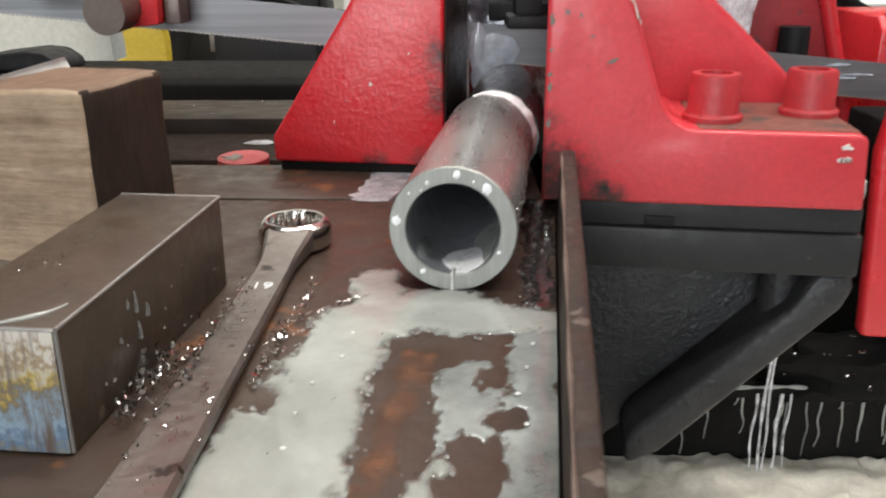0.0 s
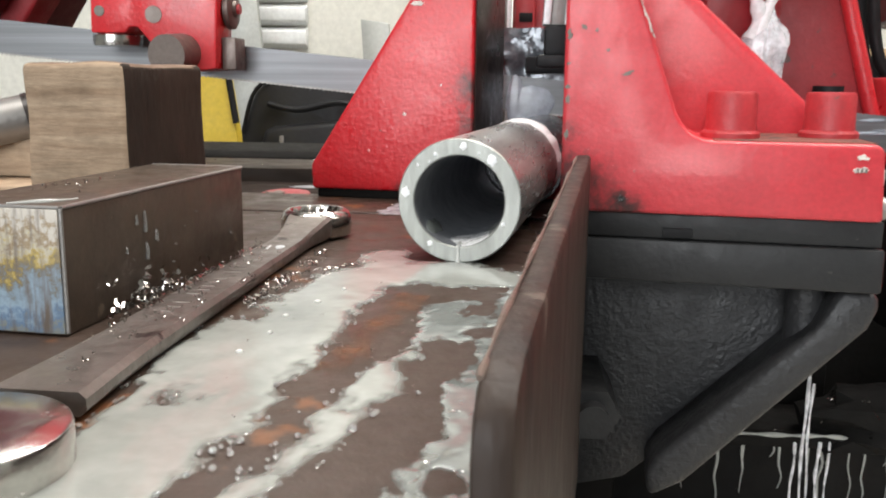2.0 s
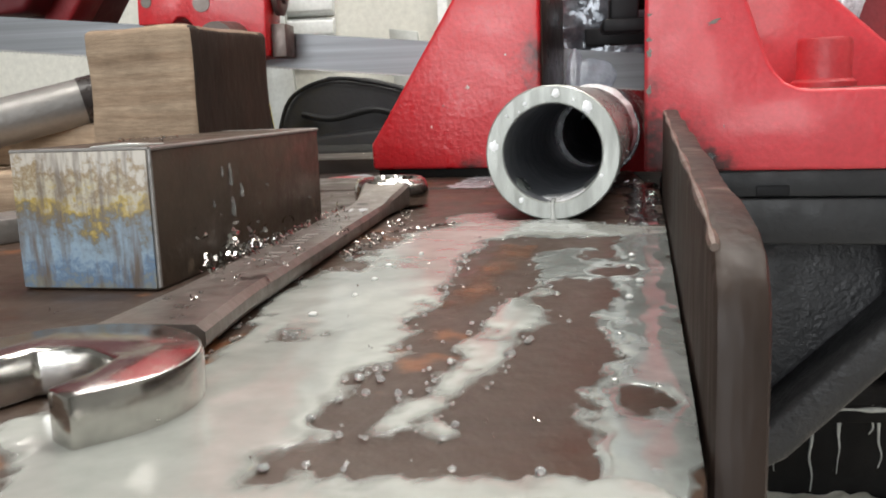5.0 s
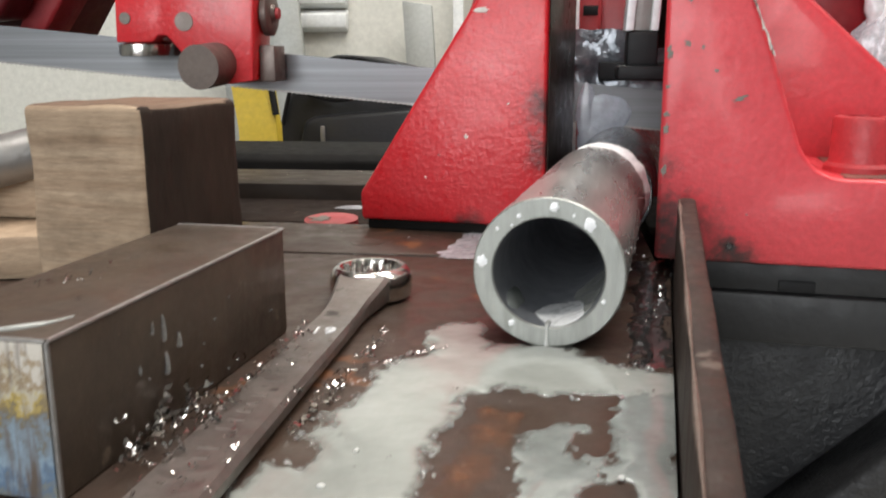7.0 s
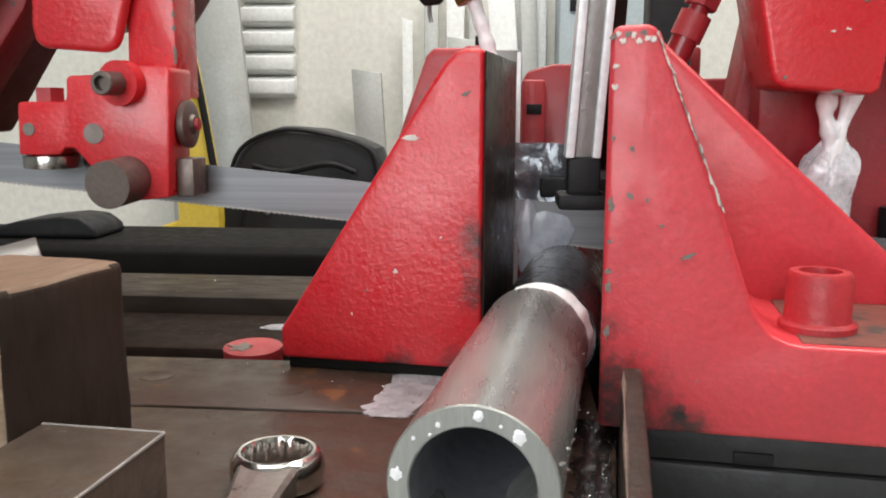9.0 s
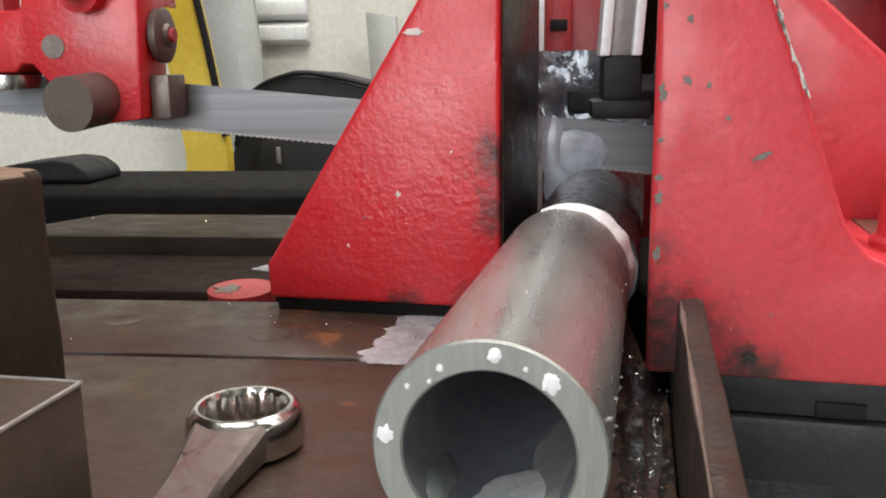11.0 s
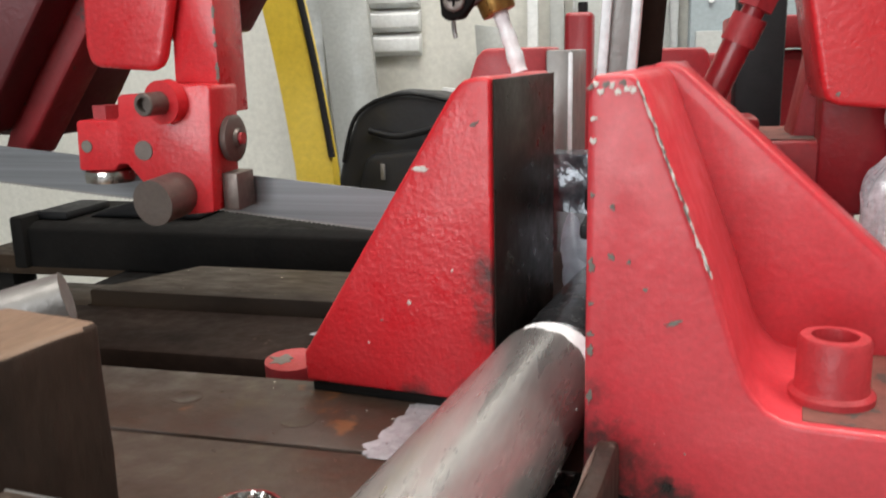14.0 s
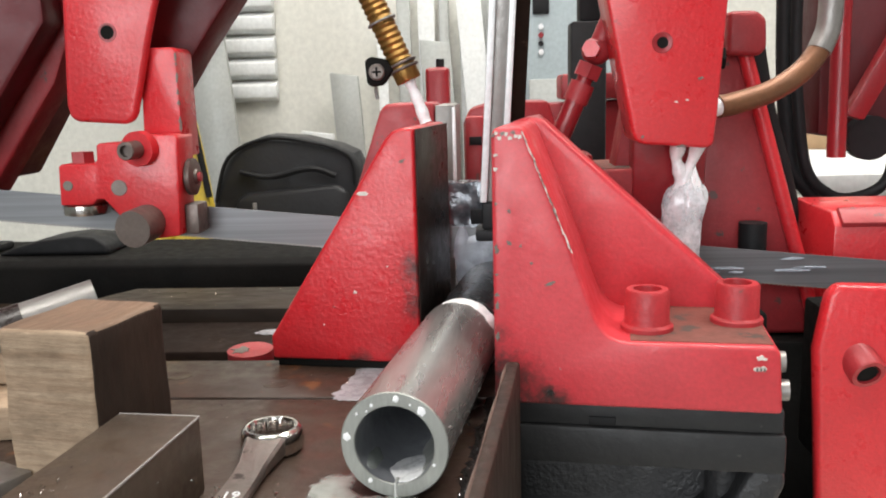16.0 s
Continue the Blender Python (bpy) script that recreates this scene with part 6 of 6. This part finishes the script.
def sump():
    """The dark sump below the jaw, with milky runs and foam."""
    s = thing("sump_tray", "black oily sump tray streaked with milky coolant", "sump tray", (0.3, 0.56, FLOOR_Z))
    wall = part("tray_wall", bevel(box(0.06, 0.6, 0.5, 0.555, -0.42, -0.138), 0.003), BLACK_OIL, s)
    part("tray_lip", bevel(box(0.06, 0.6, 0.488, 0.5, -0.143, -0.1355), 0.002), BLACK_OIL, s)
    rnd = random.Random(5)
    for i in range(24):
        x = 0.12 + 0.0095 * i + rnd.uniform(-0.006, 0.006)
        ln = rnd.uniform(0.015, 0.055)
        pts = [(x, 0.4985, -0.136)]
        for k in range(1, 6):
            pts.append((x + rnd.uniform(-0.0013, 0.0013), 0.4985, -0.136 - ln * k / 5))
        part("coolant_run", tube(pts, lambda f, r=rnd.uniform(0.0004, 0.0013): r * (1.1 - 0.8 * f), 8, k=3), MILK, wall, "milky run of coolant")
    part("lip_coolant", tube([(0.15, 0.487, -0.1335), (0.19, 0.487, -0.1342), (0.22, 0.487, -0.1338), (0.25, 0.487, -0.137), (0.3, 0.487, -0.1375)], lambda f: 0.0006 + 0.0012 * math.sin(f * 21) ** 2, 8), MILK, wall)
    bm = bmesh.new()
    nx, ny = 110, 46
    v = [[None] * (ny + 1) for _ in range(nx + 1)]
    for i in range(nx + 1):
        for j in range(ny + 1):
            x, y = 0.07 + 0.5 * i / nx, 0.31 + 0.189 * j / ny
            h = 0.0045 * noise.noise(Vector((x * 45, y * 45, 1))) + 0.003 * noise.noise(Vector((x * 120, y * 120, 2))) + 0.0015 * noise.noise(Vector((x * 300, y * 300, 3)))
            v[i][j] = bm.verts.new((x, y, -0.192 + h + 0.012 * max(0, 0.3 - abs(x - 0.17) * 9)))
    for i in range(nx):
        for j in range(ny):
            bm.faces.new((v[i][j], v[i + 1][j], v[i + 1][j + 1], v[i][j + 1]))
    solo("sump_foam", bm, SCUM, "cream coolant foam floating in the sump", "foam", "stuff", at=(0.25, 0.45, -0.2))
    solo("sump_liquid", box(0.05, 0.6, 0.3, 0.499, -0.26, -0.212), MILK, "cream coolant standing in the sump", "coolant", "stuff", at=(0.3, 0.4, -0.22))
    part("sump_floor", bevel(box(0.05, 0.62, 0.28, 0.56, -0.44, -0.4), 0.003), BLACK_OIL, s)
    part("sump_leg", bevel(box(0.3, 0.36, 0.4, 0.46, FLOOR_Z, -0.44), 0.003), BLACK_OIL, s)
    part("sump_side", bevel(box(0.05, 0.062, 0.28, 0.5, -0.4, -0.26), 0.002), BLACK_OIL, s)
    f = thing("coolant_fall", "thin white coolant falling into the sump", "coolant fall", (0.2, 0.485, -0.1))
    for x, z0, z1, r in ((0.196, -0.137, -0.2, 0.0007), (0.2015, -0.06, -0.2, 0.0009), (0.2045, -0.1, -0.2, 0.0006), (0.211, -0.137, -0.195, 0.0008), (0.217, -0.137, -0.2, 0.0005)):
        pts = [(x + 0.0009 * math.sin(k * 1.7 + x * 900), 0.4835, z0 + (z1 - z0) * k / 5) for k in range(6)]
        part("strand", tube(pts, lambda t, r=r: r * (1.3 - 0.5 * t + 0.3 * math.sin(t * 23)), 8, k=4), WATERY, f)
    return f


FALL = sump()


def smear():
    s = thing("coolant_smear", "white coolant smear on the ledge beside the red stop", "coolant", (-0.133, 0.605, -0.004))
    part("smear", blob((-0.131, 0.605, -0.0038), 0.01, 0.008, 0.001, 0.5, 5, 3), PATCH, s)


smear()


# ---- swarf ----
def curl(bm, p, size, rnd):
    turns, n = rnd.uniform(0.5, 1.6), 9
    yaw, pitch = rnd.uniform(0, 6.28), rnd.uniform(-0.4, 0.4)
    m = Matrix.Translation(p) @ pose(0, 0, 0, math.degrees(pitch), rnd.uniform(-40, 40), math.degrees(yaw))
    a, b = [], []
    for i in range(n):
        t = i / (n - 1)
        an = turns * 2 * math.pi * t
        r = size * (0.35 + 0.25 * t)
        q = Vector((r * math.cos(an), size * 1.6 * (t - 0.5), r * math.sin(an) + r))
        a.append(bm.verts.new(m @ q))
        b.append(bm.verts.new(m @ (q + Vector((0, size * 0.3, 0)))))
    for i in range(n - 1):
        bm.faces.new((a[i], a[i + 1], b[i + 1], b[i]))


def strand(bm, p, along, length, r, rnd):
    """A wiry chip: a loose flat-wound ribbon lying along a line."""
    along = Vector(along).normalized()
    q = along.to_track_quat("Z", "Y").to_matrix()
    n = int(length / 0.0006)
    a, b = [], []
    drift = rnd.uniform(0, 6.3)
    for i in range(n + 1):
        an = drift + i * 1.15 + 0.5 * math.sin(i * 0.7 + drift)
        k = r * (0.6 + 0.4 * math.sin(i * 0.9 + drift))
        c = Vector(p) + along * (length * i / n) + q @ Vector((k * math.cos(an), k * math.sin(an), 0)) + Vector((0.0008 * math.sin(i * 0.35 + drift), 0, r * 0.9))
        a.append(bm.verts.new(c))
        b.append(bm.verts.new(c + along * r * 0.75))
    for i in range(n):
        bm.faces.new((a[i], a[i + 1], b[i + 1], b[i]))


def bead(bm, p, r):
    got = bmesh.ops.create_icosphere(bm, subdivisions=1, radius=r)["verts"]
    for v in got:
        v.co = Vector((v.co.x, v.co.y, v.co.z * 0.6)) + Vector(p)


def swarf():
    rnd = random.Random(11)
    bm = bmesh.new()
    # heaped at the block's foot, in lines along both edges of the spanner's shank
    def shank_x(y):
        return -0.0648 - 0.0306 * (0.3635 - y)

    for i in range(34):
        y = rnd.gauss(0.228, 0.012)
        curl(bm, Vector((-0.0855 + 0.09 * (y - 0.228) + rnd.gauss(0, 0.0025), y, T + abs(rnd.gauss(0, 0.004)))), rnd.uniform(0.001, 0.003), rnd)
    for i in range(60):
        y = rnd.uniform(0.2, 0.305)
        curl(bm, Vector((shank_x(y) - 0.0062 + rnd.gauss(0, 0.0016), y, T + 0.0045 + abs(rnd.gauss(0, 0.0022)))), rnd.uniform(0.0007, 0.0021), rnd)
    for i in range(50):
        y = rnd.gauss(0.268, 0.02)
        curl(bm, Vector((shank_x(y) + 0.0105 + 0.12 * (y - 0.24) + rnd.gauss(0, 0.0017), y, T + abs(rnd.gauss(0, 0.0018)))), rnd.uniform(0.0007, 0.0021), rnd)
    for y, ln, r in ((0.203, 0.012, 0.0011), (0.219, 0.016, 0.0014), (0.236, 0.014, 0.0013), (0.252, 0.018, 0.0011), (0.271, 0.013, 0.0013), (0.287, 0.012, 0.0009)):
        strand(bm, (shank_x(y) - 0.0058 + rnd.gauss(0, 0.001), y, T + 0.0064), (0.03 + rnd.gauss(0, 0.08), 1, 0), ln, r, rnd)
    for y, ln, r in ((0.236, 0.012, 0.0014), (0.247, 0.014, 0.0012), (0.259, 0.013, 0.0015), (0.276, 0.01, 0.0011)):
        strand(bm, (shank_x(y) + 0.011 + 0.12 * (y - 0.24), y, T + 0.0003), (0.25 + rnd.gauss(0, 0.15), 1, 0), ln, r, rnd)
    strand(bm, (-0.047, 0.287, T + 0.0003), (0.75, 0.66, 0), 0.026, 0.0009, rnd)
    for y, ln, r in ((0.214, 0.011, 0.0018), (0.222, 0.014, 0.0022), (0.232, 0.012, 0.0019), (0.24, 0.01, 0.0014)):
        strand(bm, (-0.0868 + 0.09 * (y - 0.228), y, T + 0.001), (rnd.gauss(0.1, 0.2), 0.7, rnd.uniform(0.3, 0.9)), ln, r, rnd)
    for i in range(46):
        f = rnd.random()
        curl(bm, Vector((-0.047 + 0.019 * f + rnd.gauss(0, 0.0007), 0.287 + 0.017 * f + rnd.gauss(0, 0.0007), T + 0.0006)), rnd.uniform(0.0006, 0.0013), rnd)
    for i in range(110):
        y = rnd.uniform(0.085, 0.43)
        x = rnd.uniform(-0.13, edge_x(y) - 0.003)
        curl(bm, Vector((x, y, T + 0.0003)), rnd.uniform(0.0003, 0.0011), rnd)
    for i in range(80):
        y = rnd.uniform(0.27, 0.45)
        curl(bm, Vector((edge_x(y) - rnd.uniform(0.001, 0.017), y, T + rnd.uniform(0, 0.002))), rnd.uniform(0.0005, 0.0016), rnd)
    for i in range(60):
        y = rnd.uniform(0.15, 0.3)
        x = -0.0683 + 0.0306 * (y - 0.235) + rnd.gauss(0, 0.0045)
        curl(bm, Vector((x, y, T + 0.0068)), rnd.uniform(0.0004, 0.0016), rnd)
    for i in range(80):
        curl(bm, Vector((rnd.uniform(-0.3, 0.01), rnd.uniform(0.65, 0.715), 0.0068)), rnd.uniform(0.0004, 0.0011), rnd)
    for i in range(60):
        curl(bm, Vector((rnd.uniform(-0.17, 0.04), rnd.uniform(0.445, 0.505), T + 0.001)), rnd.uniform(0.0004, 0.0011), rnd)
    for i in range(45):
        curl(bm, Vector((-0.093 + rnd.gauss(0, 0.005), 0.112 + rnd.gauss(0, 0.008), T + rnd.uniform(0, 0.003))), rnd.uniform(0.0006, 0.0018), rnd)
    for i in range(150):
        curl(bm, Vector((rnd.uniform(-0.16, 0.0), rnd.uniform(0.083, 0.125), -0.0355 + rnd.uniform(0, 0.003))), rnd.uniform(0.0008, 0.0022), rnd)
    for i in range(26):
        curl(bm, Vector((-0.117 + rnd.gauss(0, 0.006), 0.245 + rnd.gauss(0, 0.012), T + 0.0364)), rnd.uniform(0.0004, 0.0011), rnd)
    bm2 = bmesh.new()
    for y, z0, z1, r in ((0.2335, 0.0285, 0.0255, 0.0004), (0.2385, 0.029, 0.0225, 0.0006), (0.239, 0.019, 0.0135, 0.0007), (0.2455, 0.0225, 0.0185, 0.0006), (0.227, 0.0195, 0.0175, 0.0004)):
        x = -0.0952 + (y - 0.196) * 0.0928 + 0.0004
        tube([(x, y, T + z0), (x + 0.0001, y + 0.0003, T + (z0 + z1) / 2), (x, y, T + z1)], lambda t, r=r: r * (0.5 + 0.8 * t), 8, bm2, 4)
    solo("water_runs", bm2, BUBBLE, "clear coolant runs on the block's flank", "coolant", "stuff", at=(-0.09, 0.24, T + 0.02))
    m = thing("coolant_smear", "milky coolant smear on the steel block's front edge", "coolant", (-0.108, 0.203, T + 0.036))
    part("smear", tube([(-0.112, 0.199, T + 0.0363), (-0.106, 0.202, T + 0.0364), (-0.1015, 0.206, T + 0.0364), (-0.0985, 0.212, T + 0.0363)], lambda t: 0.0003 + 0.0005 * math.sin(t * 3.1 + 0.3) ** 2, 10), MILK, m)
    solo("steel_swarf", bm, SWARF, "bright curled steel swarf strewn over the table", "swarf", "stuff", at=(-0.05, 0.3, T))
    bm = bmesh.new()
    # droplets clinging to the block's flank and top, the tube and the jaws
    for i in range(16):
        u = rnd.random()
        y, z = 0.215 + rnd.gauss(0.035, 0.022), T + 0.002 + 0.03 * u * u
        bead(bm, (-0.0952 + (y - 0.196) * 0.0928 + 0.0002, y, z), rnd.uniform(0.0003, 0.0008))
    for i in range(60):
        a = radians(rnd.uniform(-75, 60))
        t = rnd.uniform(0.003, 0.16)
        p = NOSE + DIR * t + 0.0246 * (Vector((DIR.y, -DIR.x, 0)) * math.cos(a) + Vector((0, 0, math.sin(a))))
        bead(bm, p, rnd.uniform(0.0002, 0.0009) if a < 0.3 else rnd.uniform(0.0001, 0.0004))
    for i in range(80):
        bead(bm, (rnd.uniform(0.05, 0.19), 0.4028, rnd.uniform(0.012, 0.044)), rnd.uniform(0.0001, 0.0003))
    for i in range(26):
        y = rnd.uniform(0.27, 0.43)
        bead(bm, (edge_x(y) - rnd.uniform(0.0, 0.014), y, T + 0.0004), rnd.uniform(0.0003, 0.0008))
    for i in range(40):
        y = rnd.uniform(0.085, 0.42)
        bead(bm, (rnd.uniform(-0.085, edge_x(y) - 0.002), y, T + 0.0004), rnd.uniform(0.0002, 0.0006))
    solo("coolant_beads", bm, BUBBLE, "glinting coolant beads on the metal", "droplets", "stuff", at=(-0.05, 0.3, T))
    bm = bmesh.new()
    for i in range(130):
        curl(bm, Vector((0.27 + rnd.gauss(0, 0.035), 0.485 + rnd.gauss(0, 0.012), -0.118 + rnd.gauss(0, 0.01))), rnd.uniform(0.001, 0.003), rnd)
    solo("swarf_heap", bm, SWARF, "wet steel swarf heaped on the sump edge", "swarf", "stuff", at=(0.27, 0.48, -0.13))
    solo("swarf_bed", blob((0.285, 0.505, -0.128), 0.075, 0.03, 0.022, 0.5, 4, 3), BLACK_OIL, "dark wet chip heap on the sump edge", "swarf", "stuff", at=(0.28, 0.5, -0.14))


swarf()


def movers():
    out = []
    for i, (x, z0, t) in enumerate(((-0.0535, -0.028, 0.7), (-0.029, -0.032, 2.2), (-0.0365, -0.026, 3.1), (-0.029, -0.032, 3.7), (-0.0535, -0.028, 5.2), (-0.0365, -0.026, 8.4), (-0.029, -0.032, 13.0))):
        d = solo("coolant_drop", blob((0, 0, 0), 0.0017, 0.0017, 0.0026, 0.1, i, 2), MILK, "milky drop falling from the table edge", "coolant drop", group="falling drops")
        d.location = (x, 0.0724, z0)
        out.append((d, x, z0, t))
    bubbles = []
    for i in range(9):
        b = solo("bubble", blob((0, 0, 0), 0.0007 + 0.0002 * (i % 3), 0.0008, 0.0006, 0.1, i, 2), CREAM, "small bubble drifting on the coolant", "bubble", group="drifting bubbles")
        bubbles.append(b)
    return out, bubbles


DROPS, BUBBLES = movers()


def motions():
    # the band runs from one housing to the other
    walk(BAND, [(t, pose(0.05 - 0.01 * t, 0.6, 0.068 - 0.0972 * (0.05 - 0.01 * t))) for t in (0, 4, 8, 12, 16)])
    quarter = [k * 0.25 for k in range(65)]
    walk(JET, [(t, pose(-0.0078, 0.55, 0.187, 0.8 * math.sin(t * 9.1), 1.2 * math.sin(t * 7.3 + 1), 20 * math.sin(t * 2.2))) for t in quarter])
    walk(TWIST, [(t, pose(0.185, 0.575, 0.14, 2 * math.sin(t * 8.3), 3 * math.sin(t * 6.7), 8 * math.sin(t * 5))) for t in quarter])
    walk(FALL, [(t, pose(0.2 + 0.0006 * math.sin(t * 8), 0.485, -0.1, 0, 1.5 * math.sin(t * 6), 6 * math.sin(t * 4.1))) for t in quarter])
    for i, f in enumerate(FOAM_LUMPS):
        x, y, z = f.location
        walk(f, [(t, pose(x + 0.0012 * math.sin(t * 7 + i), y, z + 0.0015 * math.sin(t * 9 + 2 * i), 0, 3 * math.sin(t * 5.3 + i), 10 * math.sin(t * 6.1 + i))) for t in quarter])
    for d, x, z0, t0 in DROPS:
        rows = [(0, pose(x, 0.0724, z0)), (t0, pose(x, 0.0724, z0))]
        rows += [(t0 + s, pose(x, 0.0724, z0 - 4.9 * s * s)) for s in (0.1, 0.2, 0.3)]
        end = (FLOOR_Z + 0.001 - z0) / -4.9
        rows += [(t0 + math.sqrt(end), pose(x, 0.0724, FLOOR_Z + 0.001)), (16, pose(x, 0.0724, FLOOR_Z + 0.001))]
        walk(d, rows)
    for i, b in enumerate(BUBBLES):
        rows = []
        for k in range(9):
            f = ((k / 8) * 0.55 + 0.05 * i)
            if i % 2:
                x, y = 0.03 - 0.02 * f, 0.27 - 0.17 * f
            else:
                x, y = -0.03 - 0.018 * math.sin(f * 2), 0.27 - 0.18 * f
            rows.append((2 * k, pose(x + 0.002 * math.sin(k + i), y, T + 0.0011)))
        walk(b, rows)


motions()
